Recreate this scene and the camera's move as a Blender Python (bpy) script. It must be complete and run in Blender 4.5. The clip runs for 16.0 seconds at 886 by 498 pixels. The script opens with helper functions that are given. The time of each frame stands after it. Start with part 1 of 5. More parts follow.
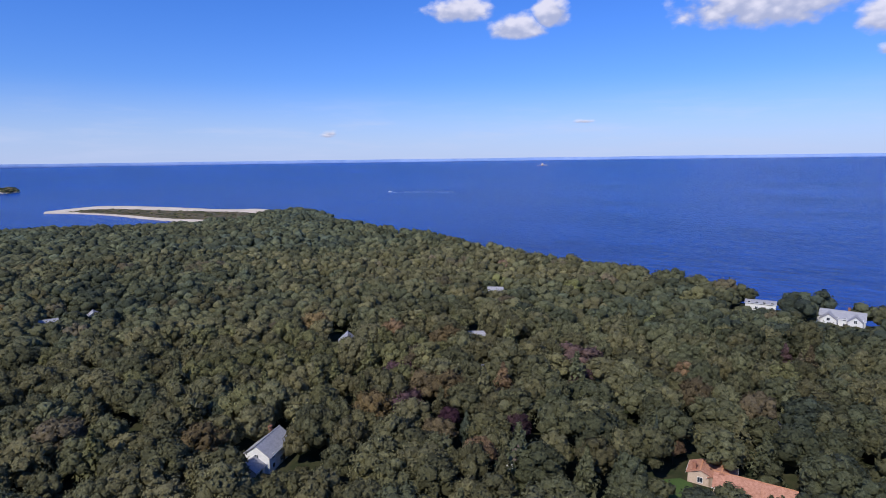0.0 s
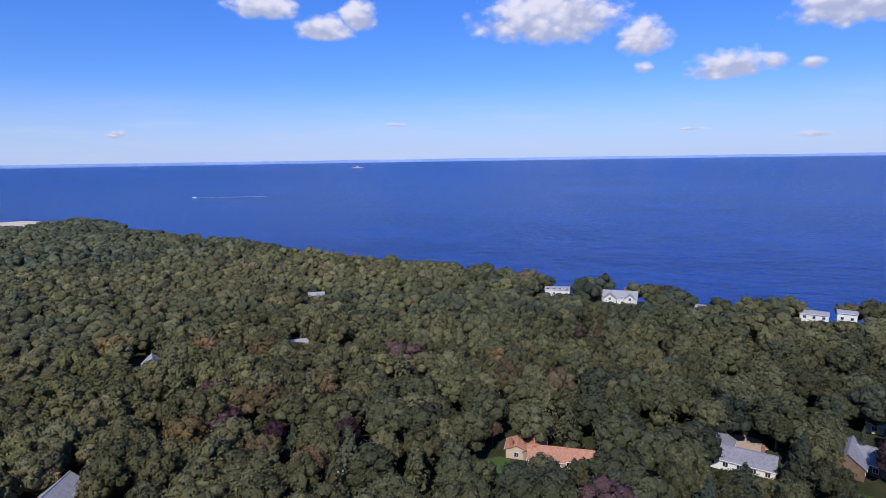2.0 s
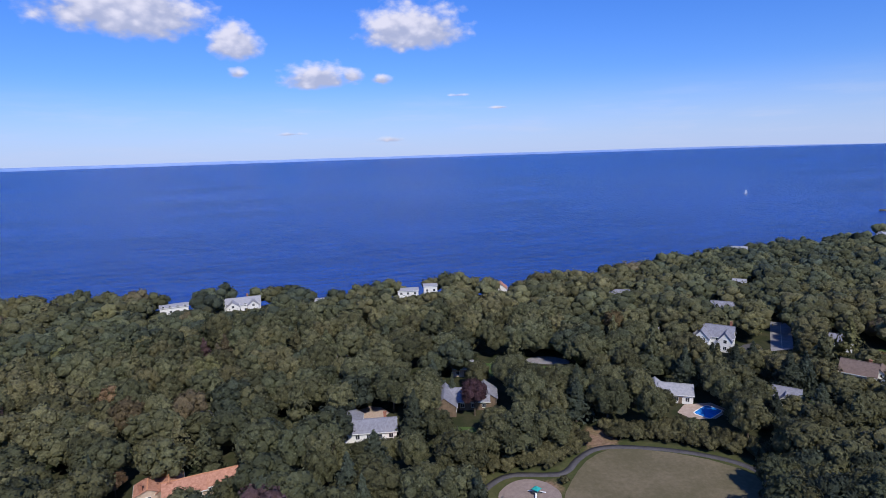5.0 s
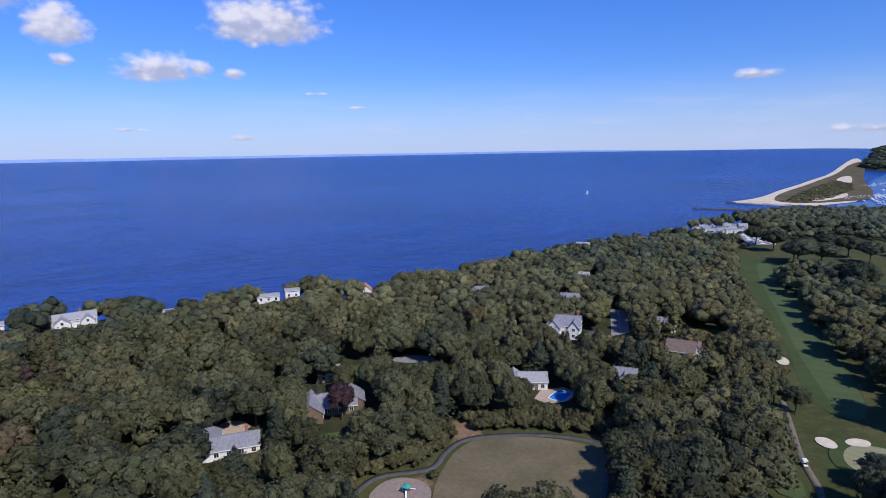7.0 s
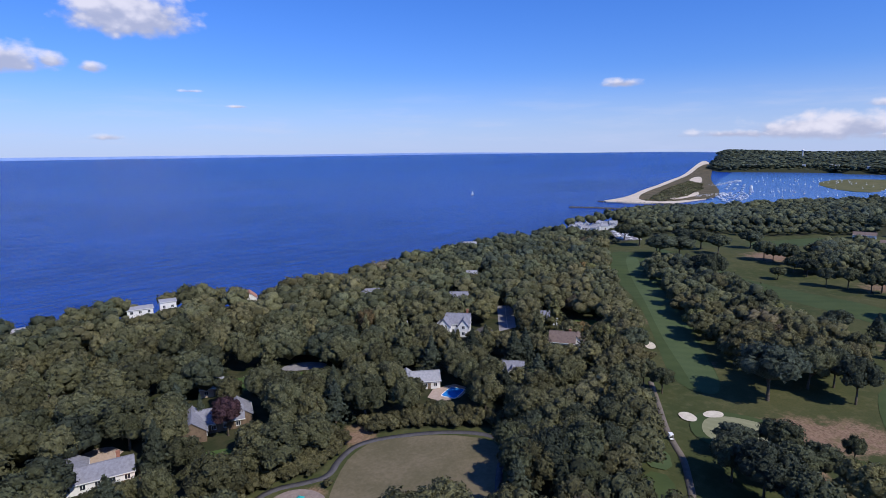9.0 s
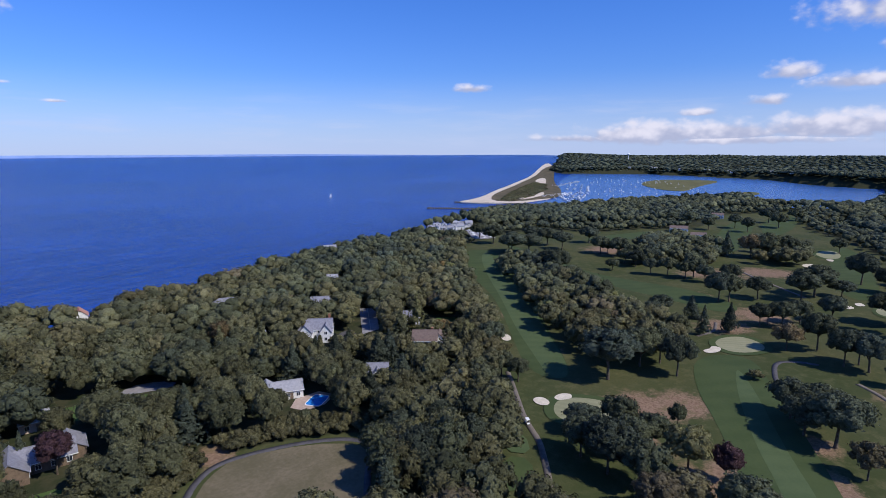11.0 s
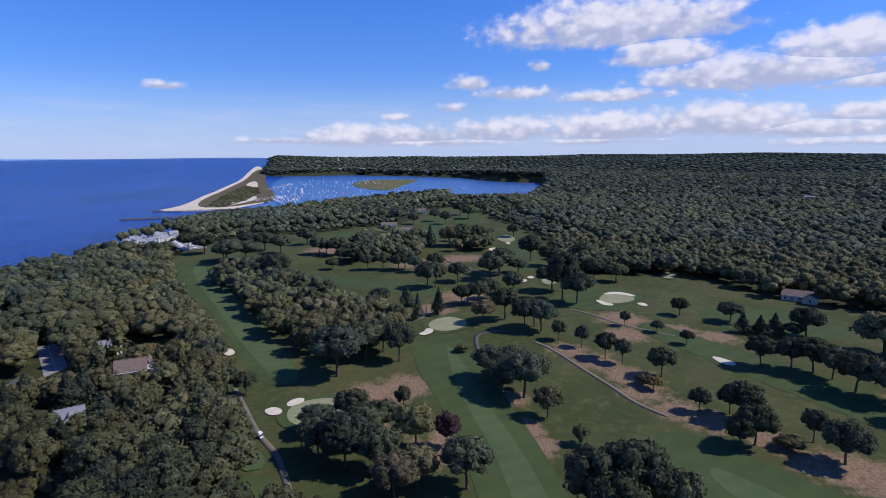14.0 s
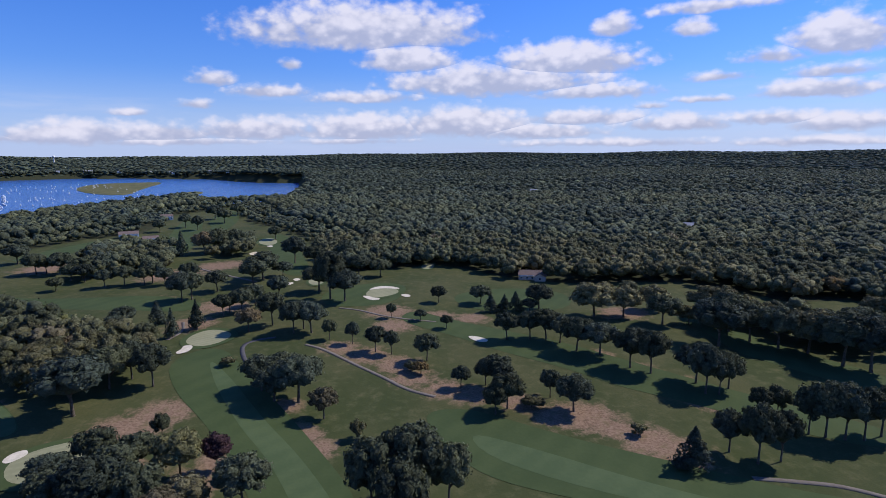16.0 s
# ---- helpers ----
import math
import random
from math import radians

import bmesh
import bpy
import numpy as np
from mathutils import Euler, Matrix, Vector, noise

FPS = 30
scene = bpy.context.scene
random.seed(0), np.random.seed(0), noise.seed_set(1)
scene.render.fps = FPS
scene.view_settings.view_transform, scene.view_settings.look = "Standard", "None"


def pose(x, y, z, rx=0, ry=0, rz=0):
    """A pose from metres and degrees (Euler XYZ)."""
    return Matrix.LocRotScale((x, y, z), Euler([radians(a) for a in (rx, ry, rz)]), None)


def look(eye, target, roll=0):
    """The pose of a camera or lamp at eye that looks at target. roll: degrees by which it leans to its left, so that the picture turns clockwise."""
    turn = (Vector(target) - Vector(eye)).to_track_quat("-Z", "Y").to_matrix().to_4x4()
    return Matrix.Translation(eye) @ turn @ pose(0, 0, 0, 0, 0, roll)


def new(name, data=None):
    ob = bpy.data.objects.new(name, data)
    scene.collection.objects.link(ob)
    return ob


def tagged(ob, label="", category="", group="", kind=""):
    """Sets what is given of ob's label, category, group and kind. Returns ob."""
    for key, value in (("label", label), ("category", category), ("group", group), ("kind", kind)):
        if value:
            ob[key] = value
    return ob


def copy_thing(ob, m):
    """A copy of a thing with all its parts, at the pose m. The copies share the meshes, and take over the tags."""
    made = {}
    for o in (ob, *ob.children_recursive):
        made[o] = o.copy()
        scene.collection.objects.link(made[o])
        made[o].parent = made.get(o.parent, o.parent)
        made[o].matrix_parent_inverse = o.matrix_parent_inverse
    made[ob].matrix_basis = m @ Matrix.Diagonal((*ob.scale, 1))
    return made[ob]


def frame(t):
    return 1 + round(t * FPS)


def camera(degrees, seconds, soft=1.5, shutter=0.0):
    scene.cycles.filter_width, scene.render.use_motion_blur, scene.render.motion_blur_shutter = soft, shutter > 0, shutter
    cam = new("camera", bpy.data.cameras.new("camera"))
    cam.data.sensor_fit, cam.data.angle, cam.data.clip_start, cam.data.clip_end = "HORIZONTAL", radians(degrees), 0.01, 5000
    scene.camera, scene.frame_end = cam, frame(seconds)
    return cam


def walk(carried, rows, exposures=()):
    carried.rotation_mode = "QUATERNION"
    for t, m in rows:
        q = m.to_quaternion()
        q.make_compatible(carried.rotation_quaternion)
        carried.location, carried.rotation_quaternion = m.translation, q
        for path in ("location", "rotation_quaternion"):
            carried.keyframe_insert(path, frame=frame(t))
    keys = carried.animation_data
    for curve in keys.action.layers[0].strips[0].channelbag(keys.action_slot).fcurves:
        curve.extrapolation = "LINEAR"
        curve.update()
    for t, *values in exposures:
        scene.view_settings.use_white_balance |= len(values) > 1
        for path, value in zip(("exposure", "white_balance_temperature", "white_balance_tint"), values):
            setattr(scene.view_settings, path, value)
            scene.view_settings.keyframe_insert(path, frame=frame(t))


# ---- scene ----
cam = camera(75.9, 16.0, 0.5)

# seconds, heading (clockwise from +y), pitch, lean; the camera hangs at one spot and turns
EYE = (0.0, 0.0, 107.0)
TURNS = [
    (0, -39.23, -9.0, -0.75),
    (0.5, -34.25, -9.06, -0.70),
    (1, -29.08, -9.04, -0.70),
    (1.5, -24.79, -9.0, -0.86),
    (2, -20.96, -9.0, -0.88),
    (2.5, -16.63, -9.00, -0.95),
    (3, -11.04, -8.99, -1.10),
    (3.5, -2.47, -9.13, -1.30),
    (4, 5.52, -9.27, -1.44),
    (4.5, 10.96, -9.34, -1.72),
    (5, 16.74, -9.43, -1.85),
    (5.2, 19.14, -9.47, -1.91),
    (7.3, 32.15, -9.67, -0.98),
    (7.5, 33.35, -9.67, -0.98),
    (8, 36.56, -9.67, -1.00),
    (8.5, 38.62, -9.69, -0.82),
    (9, 41.88, -9.68, -0.77),
    (9.2, 43.77, -9.65, -0.96),
    (11.3, 57.96, -9.62, -0.27),
    (11.5, 59.33, -9.62, -0.27),
    (12, 63.39, -9.63, -0.34),
    (12.5, 67.99, -9.63, -0.50),
    (13, 73.40, -9.64, -0.67),
    (13.5, 79.07, -9.63, -0.65),
    (14, 84.24, -9.66, -0.70),
    (14.5, 89.80, -9.75, -0.70),
    (15, 96.41, -9.93, -0.90),
    (15.5, 101.94, -10.02, -0.92),
    (16, 107.99, -9.97, -0.62),
]


def heading(a, p, r):
    a, p = radians(a), radians(p)
    way = Vector((math.sin(a) * math.cos(p), math.cos(a) * math.cos(p), math.sin(p)))
    return look(EYE, Vector(EYE) + way * 100, r)


walk(cam, [(t, heading(a, p, r)) for t, a, p, r in TURNS], exposures=[(0, 0.0), (5, 0.0), (16, 0.0)])

# ---------------------------------------------------------------- light
SUN_AZ, SUN_EL = 176.0, 46.0
sun = new("sun", bpy.data.lights.new("sun", "SUN"))
sun.data.energy, sun.data.angle, sun.data.color = 4.2, radians(0.55), (1.0, 0.95, 0.88)
sun.matrix_world = look((0, 0, 0), (-math.sin(radians(SUN_AZ)) * math.cos(radians(SUN_EL)), -math.cos(radians(SUN_AZ)) * math.cos(radians(SUN_EL)), -math.sin(radians(SUN_EL))))


class Nodes:
    """Small helper to write node trees."""

    def __init__(self, tree):
        self.t = tree

    def n(self, kind, operation="", clamp=False, data="", blend="", curve="", attribute="", group=None):
        node = self.t.nodes.new(kind)
        if operation:
            node.operation = operation
        if clamp:
            node.use_clamp = True
        if data:
            node.data_type = data
        if blend:
            node.blend_type = blend
        if curve:
            node.interpolation_type = curve
        if attribute:
            node.attribute_name = attribute
        if group:
            node.node_tree = group
        return node

    def put(self, socket, value):
        if isinstance(value, bpy.types.NodeSocket):
            self.t.links.new(value, socket)
        elif isinstance(value, tuple) and len(value) == 3 and socket.type == "RGBA":
            socket.default_value = (*value, 1)
        else:
            socket.default_value = value

    def math(self, op, a, b=0.0, c=0.0, clamp=False):
        node = self.n("ShaderNodeMath", operation=op, clamp=clamp)
        for s, v in zip(node.inputs, (a, b, c)):
            self.put(s, v)
        return node.outputs[0]

    def vec(self, op, a, b=(0, 0, 0)):
        node = self.n("ShaderNodeVectorMath", operation=op)
        self.put(node.inputs[0], a)
        self.put(node.inputs[1], b)
        return node.outputs["Value"] if op in ("LENGTH", "DOT_PRODUCT") else node.outputs["Vector"]

    def mix(self, f, a, b, blend="MIX"):
        node = self.n("ShaderNodeMix", data="RGBA", blend=blend)
        self.put(node.inputs[0], f)
        self.put(node.inputs[6], a)
        self.put(node.inputs[7], b)
        return node.outputs[2]

    def noise(self, scale, detail=3.0, rough=0.55, at=None, distort=0.0):
        node = self.n("ShaderNodeTexNoise")
        node.inputs["Scale"].default_value = scale
        node.inputs["Detail"].default_value = detail
        node.inputs["Roughness"].default_value = rough
        node.inputs["Distortion"].default_value = distort
        if at is not None:
            self.put(node.inputs["Vector"], at)
        return node.outputs["Fac"]

    def span(self, v, a, b, lo=0.0, hi=1.0):
        node = self.n("ShaderNodeMapRange", curve="SMOOTHSTEP")
        for s, x in zip(node.inputs, (v, a, b, lo, hi)):
            self.put(s, x)
        return node.outputs[0]

    def ramp(self, f, stops):
        node = self.n("ShaderNodeValToRGB")
        self.put(node.inputs[0], f)
        e = node.color_ramp.elements
        while len(e) < len(stops):
            e.new(0.5)
        for k, (p, c) in zip(e, stops):
            k.position, k.color = p, (*c, 1)
        return node.outputs[0]


# cumulus clouds: heading, height above the horizon, half width and half depth, in degrees
CUMULI_WEST = [(-37.2, 13.9, 3.3, 1.34), (-31.8, 12.2, 3.0, 1.30), (-28.8, 13.3, 1.8, 1.55), (-10.5, 13.1, 7.2, 2.78), (-2.0, 10.7, 2.4, 1.92), (5.3, 7.6, 3.7, 1.33), (-2.0, 7.9, 1.0, 0.55), (8.4, 7.8, 1.4, 0.74), (14.5, 12.0, 5.3, 2.51), (11.3, 7.4, 1.1, 0.54), (-50.4, 2.4, 0.9, 0.27), (-25.4, 3.4, 1.0, 0.18), (2.4, 2.4, 1.1, 0.19), (-50.1, 2.6, 0.8, 0.32), (58.9, 6.1, 1.9, 0.40), (22.7, 4.4, 0.9, 0.14), (18.7, 5.7, 0.9, 0.15), (11.9, 1.7, 1.2, 0.31)]
CUMULI_EAST = [(100.6, 11.5, 12.4, 2.49), (124.2, 11.0, 2.3, 1.15), (130.9, 10.3, 1.9, 0.93), (142.0, 8.9, 4.2, 2.06), (132.4, 11.9, 6.2, 0.70), (104.8, 8.6, 5.1, 1.49), (119.9, 8.2, 8.4, 1.75), (113.5, 6.6, 11.9, 1.79), (100.3, 5.1, 6.2, 0.71), (133.4, 6.1, 3.8, 0.64), (122.6, 5.3, 6.6, 0.87), (93.6, 8.0, 1.3, 0.63), (86.8, 6.6, 2.1, 0.83), (85.2, 4.3, 1.9, 0.49), (91.9, 5.6, 4.1, 0.74), (80.0, 3.5, 1.7, 0.37), (140.8, 4.7, 5.7, 1.00), (137.0, 7.5, 3.2, 0.78), (141.8, 6.0, 3.5, 0.74), (132.4, 4.2, 3.1, 0.38), (127.7, 3.8, 1.6, 0.34), (68.3, 1.3, 5.6, 0.43)]
CUMULI_BANK = [(76.1, 1.7, 5.2, 0.98), (82.0, 1.8, 4.1, 0.91), (90.2, 2.1, 5.4, 1.02), (100.2, 2.2, 5.4, 1.30), (110.2, 2.7, 5.4, 1.49), (117.9, 1.7, 5.6, 0.71), (122.1, 2.9, 4.7, 0.81), (130.2, 2.2, 5.0, 0.77), (137.4, 2.4, 3.7, 0.67), (143.0, 1.9, 3.9, 0.73), (82.8, 1.0, 7.7, 0.38), (99.1, 0.9, 5.6, 0.35), (125.3, 0.5, 8.2, 0.40), (141.2, 0.4, 6.2, 0.40)]


world = bpy.data.worlds.new("sky")
scene.world = world
world.use_nodes = True
W = Nodes(world.node_tree)
world.node_tree.nodes.clear()


def cloud_group():
    """How dense the cumulus is in a direction, and how far towards its sunlit top."""
    g = bpy.data.node_groups.new("cumulus", "ShaderNodeTree")
    g.interface.new_socket("At", in_out="INPUT", socket_type="NodeSocketVector")
    g.interface.new_socket("Density", in_out="OUTPUT", socket_type="NodeSocketFloat")
    g.interface.new_socket("Top", in_out="OUTPUT", socket_type="NodeSocketFloat")
    k = Nodes(g)
    gin, gout = k.n("NodeGroupInput"), k.n("NodeGroupOutput")
    at = gin.outputs[0]
    stretched = k.vec("MULTIPLY", at, (1, 1.5, 1))
    billow = k.n("ShaderNodeTexVoronoi")
    billow.feature = "SMOOTH_F1"
    billow.inputs["Scale"].default_value = 0.62
    billow.inputs["Detail"].default_value = 1.6
    billow.inputs["Roughness"].default_value = 0.55
    k.put(billow.inputs["Vector"], stretched)
    puff = k.math("SUBTRACT", 0.52, billow.outputs["Distance"])
    fray = k.math("SUBTRACT", k.noise(0.9, 5.0, 0.55, stretched), 0.5)
    wide = k.math("SUBTRACT", k.noise(0.16, 2.0, 0.5, stretched), 0.5)
    total, top = None, None
    for az, el, a, b in CUMULI_WEST + CUMULI_EAST + [(z, e, u * 1.35, v * 1.2) for z, e, u, v in CUMULI_BANK]:
        off = k.vec("MULTIPLY", k.vec("SUBTRACT", at, (az, el - 0.25 * b, 0)), (1 / a, 1 / b, 0))
        sep = k.n("ShaderNodeSeparateXYZ")
        k.put(sep.inputs[0], off)
        # the base is flatter than the top
        y = k.math("MAXIMUM", k.math("MULTIPLY", sep.outputs[1], 0.8), k.math("MULTIPLY", sep.outputs[1], -1.45))
        r2 = k.math("ADD", k.math("MULTIPLY", sep.outputs[0], sep.outputs[0]), k.math("MULTIPLY", y, y))
        d = k.math("MULTIPLY", k.math("SUBTRACT", 1.0, k.math("SQRT", r2)), min(1.0, 0.36 + 0.45 * b))
        if total is None:
            total, top = d, sep.outputs[1]
        else:
            over = k.math("GREATER_THAN", d, total)
            top = k.math("ADD", k.math("MULTIPLY", top, k.math("SUBTRACT", 1.0, over)), k.math("MULTIPLY", sep.outputs[1], over))
            total = k.math("MAXIMUM", total, d)
    body = k.math("ADD", k.math("MULTIPLY", k.math("MAXIMUM", total, -1.2), 1.9), k.math("MULTIPLY", puff, 0.9))
    body = k.math("ADD", body, k.math("ADD", k.math("MULTIPLY", fray, 1.1), k.math("MULTIPLY", wide, 1.0)))
    k.put(gout.inputs[0], body)
    k.put(gout.inputs[1], k.math("ADD", top, k.math("ADD", k.math("MULTIPLY", puff, 1.5), k.math("MULTIPLY", fray, 0.9))))
    return g


def sky_world():
    sky = W.n("ShaderNodeTexSky")
    sky.sky_type, sky.sun_disc = "NISHITA", False
    sky.sun_elevation, sky.sun_rotation = radians(SUN_EL), radians(SUN_AZ)
    sky.air_density, sky.dust_density, sky.ozone_density, sky.altitude = 1.0, 0.2, 4.0, 100.0
    co = W.n("ShaderNodeTexCoord")
    sep = W.n("ShaderNodeSeparateXYZ")
    W.put(sep.inputs[0], co.outputs["Generated"])
    x, y, z = sep.outputs
    az = W.math("MULTIPLY", W.math("ARCTAN2", x, y), 57.2958)
    el = W.math("MULTIPLY", W.math("ARCSINE", z), 57.2958)
    comb = W.n("ShaderNodeCombineXYZ")
    W.put(comb.inputs[0], az)
    W.put(comb.inputs[1], el)
    group = cloud_group()
    d0 = W.n("ShaderNodeGroup", group=group)
    W.put(d0.inputs[0], comb.outputs[0])
    cover = W.span(d0.outputs[0], -0.42, 0.66)
    lit = W.span(d0.outputs[1], -0.75, 0.5)
    cloud = W.mix(lit, (4.4, 4.8, 6.8), (8.0, 7.9, 9.3))
    # deeper blue high up, a pale milky band at the horizon
    high = W.span(el, 0.0, 17.0)
    tint = W.mix(high, (0.58, 0.80, 1.40), (0.42, 0.81, 1.64))
    blue = W.mix(1.0, sky.outputs[0], tint, "MULTIPLY")
    streak = W.noise(0.09, 4.0, 0.6, W.vec("MULTIPLY", comb.outputs[0], (1, 7, 1)))
    veil = W.math("MULTIPLY", W.span(streak, 0.45, 0.75), W.span(el, 7.0, 2.0, 0.0, 0.35))
    blue = W.mix(veil, blue, (6.6, 7.0, 8.6))
    blue = W.mix(W.span(el, 8.0, -1.0, 0.0, 0.75), blue, (5.1, 6.1, 9.3))
    out = W.n("ShaderNodeBackground")
    W.put(out.inputs[0], W.mix(W.math("MULTIPLY", cover, 0.93), blue, cloud))
    out.inputs[1].default_value = 0.1
    W.put(W.n("ShaderNodeOutputWorld").inputs[0], out.outputs[0])


sky_world()

# ---------------------------------------------------------------- materials


def material(name, rough=0.8, spec=0.25):
    m = bpy.data.materials.new(name)
    m.use_nodes = True
    k = Nodes(m.node_tree)
    b = m.node_tree.nodes["Principled BSDF"]
    b.inputs["Roughness"].default_value = rough
    b.inputs["Specular IOR Level"].default_value = spec
    return m, k, b


def spot(k):
    return k.n("ShaderNodeNewGeometry").outputs["Position"]


def bump(k, b, height, strength, distance):
    node = k.n("ShaderNodeBump")
    node.inputs["Strength"].default_value, node.inputs["Distance"].default_value = strength, distance
    k.put(node.inputs["Height"], height)
    k.put(b.inputs["Normal"], node.outputs[0])


def plain(name, low, high, scale=0.6, rough=0.8, spec=0.25, relief=0.0, metal=0.0):
    """A surface that varies between two colours at two scales."""
    m, k, b = material(name, rough, spec)
    at = spot(k)
    f = k.math("ADD", k.math("MULTIPLY", k.noise(scale, 5.0, 0.6, at), 0.6), k.math("MULTIPLY", k.noise(scale * 9, 3.0, 0.6, at), 0.4))
    k.put(b.inputs["Base Color"], k.mix(k.span(f, 0.33, 0.67), low, high))
    b.inputs["Metallic"].default_value = metal
    if relief:
        bump(k, b, k.noise(scale * 9, 4.0, 0.6, at), 0.6, relief)
    return m


def foliage_material():
    """Leaves: each tree's own tone runs from blue green over olive to russet and plum; far woods get the dark blue
    green end as painted haze.
    """
    m, k, b = material("foliage", 0.7, 0.10)
    tone = k.n("ShaderNodeAttribute", attribute="tone").outputs["Fac"]
    geo = k.n("ShaderNodeNewGeometry")
    at = geo.outputs["Position"]
    own = k.n("ShaderNodeObjectInfo").outputs["Random"]
    t = k.math("ADD", tone, k.math("MULTIPLY", k.math("SUBTRACT", own, 0.5), 0.08))
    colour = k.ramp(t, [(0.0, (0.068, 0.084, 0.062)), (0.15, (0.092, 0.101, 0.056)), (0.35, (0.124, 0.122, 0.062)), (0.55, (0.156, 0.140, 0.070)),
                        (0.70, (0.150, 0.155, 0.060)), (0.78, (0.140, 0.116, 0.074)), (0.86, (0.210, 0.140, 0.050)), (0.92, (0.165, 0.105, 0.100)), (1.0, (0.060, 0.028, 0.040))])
    leaf = k.math("ADD", 0.60, k.math("MULTIPLY", geo.outputs["Random Per Island"], 0.52))
    # each tree is a little lighter or darker than the next
    hue = k.n("ShaderNodeTexWhiteNoise")
    hue.noise_dimensions = "1D"
    k.put(hue.inputs["W"], k.math("MULTIPLY", k.math("ADD", tone, own), 731.0))
    leaf = k.math("MULTIPLY", leaf, k.math("ADD", 0.68, k.math("MULTIPLY", hue.outputs["Value"], 0.64)))
    patch = k.math("ADD", 0.02, k.math("MULTIPLY", k.noise(1.1, 5.0, 0.8, at), 1.9))
    wide = k.math("ADD", 0.98, k.math("MULTIPLY", k.noise(0.012, 3.0, 0.5, at), 0.74))
    g = k.math("MULTIPLY", k.math("MULTIPLY", leaf, patch), wide)
    node = k.vec("SCALE", colour)
    node.node.inputs["Scale"].default_value = 1.0
    k.put(node.node.inputs["Scale"], g)
    k.put(b.inputs["Base Color"], node)
    bump(k, b, k.noise(1.2, 5.0, 0.8, at), 1.0, 1.1)
    # light that passes through the leaves
    soft = k.n("ShaderNodeBsdfTranslucent")
    k.put(soft.inputs["Color"], node)
    both = k.n("ShaderNodeMixShader")
    both.inputs[0].default_value = 0.12
    k.put(both.inputs[1], b.outputs[0])
    k.put(both.inputs[2], soft.outputs[0])
    k.put(m.node_tree.nodes["Material Output"].inputs[0], both.outputs[0])
    return m


def ground_material():
    """Forest floor, mown rough and bare soil, by the land's own cover."""
    m, k, b = material("land_cover", 0.95, 0.1)
    at = spot(k)
    golf = k.n("ShaderNodeAttribute", attribute="open").outputs["Fac"]
    bare = k.n("ShaderNodeAttribute", attribute="bare").outputs["Fac"]
    n1, n2, n3 = k.noise(0.03, 5.0, 0.6, at), k.noise(0.22, 5.0, 0.62, at), k.noise(1.3, 4.0, 0.65, at)
    floor = k.mix(k.span(n2, 0.35, 0.65), (0.028, 0.036, 0.016), (0.052, 0.050, 0.026))
    grass = k.mix(k.span(n1, 0.35, 0.68), (0.047, 0.058, 0.021), (0.078, 0.078, 0.033))
    grass = k.mix(k.span(n2, 0.45, 0.75, 0.0, 0.6), grass, (0.118, 0.112, 0.052))
    grass = k.mix(k.span(n3, 0.42, 0.7, 0.0, 0.5), grass, (0.040, 0.055, 0.020))
    soil = k.mix(k.span(n3, 0.3, 0.7), (0.15, 0.095, 0.062), (0.27, 0.180, 0.120))
    soil = k.mix(k.span(n2, 0.5, 0.7, 0.0, 0.6), soil, (0.12, 0.105, 0.045))
    edge = k.math("ADD", bare, k.math("ADD", k.math("MULTIPLY", k.math("SUBTRACT", n2, 0.5), 1.7), k.math("MULTIPLY", k.math("SUBTRACT", n3, 0.5), 0.5)))
    cover = k.mix(k.span(golf, 0.3, 0.7), floor, grass)
    cover = k.mix(k.span(edge, 0.28, 0.85), cover, soil)
    k.put(b.inputs["Base Color"], cover)
    bump(k, b, n3, 0.5, 0.15)
    return m


def turf(name, low, high, stripe=0.0, angle=0.0):
    m, k, b = material(name, 0.9, 0.12)
    at = spot(k)
    n1, n2 = k.noise(0.05, 5.0, 0.6, at), k.noise(0.9, 4.0, 0.6, at)
    f = k.math("ADD", k.math("MULTIPLY", n1, 0.7), k.math("MULTIPLY", n2, 0.3))
    if stripe:
        way = (math.cos(angle), math.sin(angle), 0)
        band = k.math("SINE", k.math("MULTIPLY", k.vec("DOT_PRODUCT", at, way), 6.283 / stripe))
        f = k.math("ADD", f, k.math("MULTIPLY", band, 0.05))
    k.put(b.inputs["Base Color"], k.mix(k.span(f, 0.34, 0.66), low, high))
    bump(k, b, n2, 0.3, 0.05)
    return m


def sea_material(name, deep, pale, wave=1.0, spec=0.35):
    m, k, b = material(name, 0.24, spec)
    at = spot(k)
    big = k.noise(0.0016, 4.0, 0.6, k.vec("MULTIPLY", at, (1, 2.2, 1)))
    mid = k.noise(0.02, 4.0, 0.6, k.vec("MULTIPLY", at, (1, 2.6, 1)))
    ripples = k.noise(0.11, 5.0, 0.62, k.vec("MULTIPLY", at, (0.55, 1.7, 1)))
    wavelets = k.noise(0.045, 4.0, 0.65, k.vec("MULTIPLY", at, (0.5, 2.0, 1)), 0.6)
    chop = k.noise(0.30, 3.0, 0.6, k.vec("MULTIPLY", at, (0.35, 1.6, 1)), 0.4)
    f = k.math("ADD", k.math("ADD", k.math("MULTIPLY", big, 0.34), k.math("MULTIPLY", chop, 0.22)), k.math("ADD", k.math("MULTIPLY", mid, 0.14), k.math("MULTIPLY", wavelets, 0.30)))
    k.put(b.inputs["Base Color"], k.mix(k.span(f, 0.36, 0.64), deep, pale))
    bump(k, b, k.math("ADD", ripples, k.math("MULTIPLY", mid, 1.5)), 1.0, 2.6 * wave)
    return m


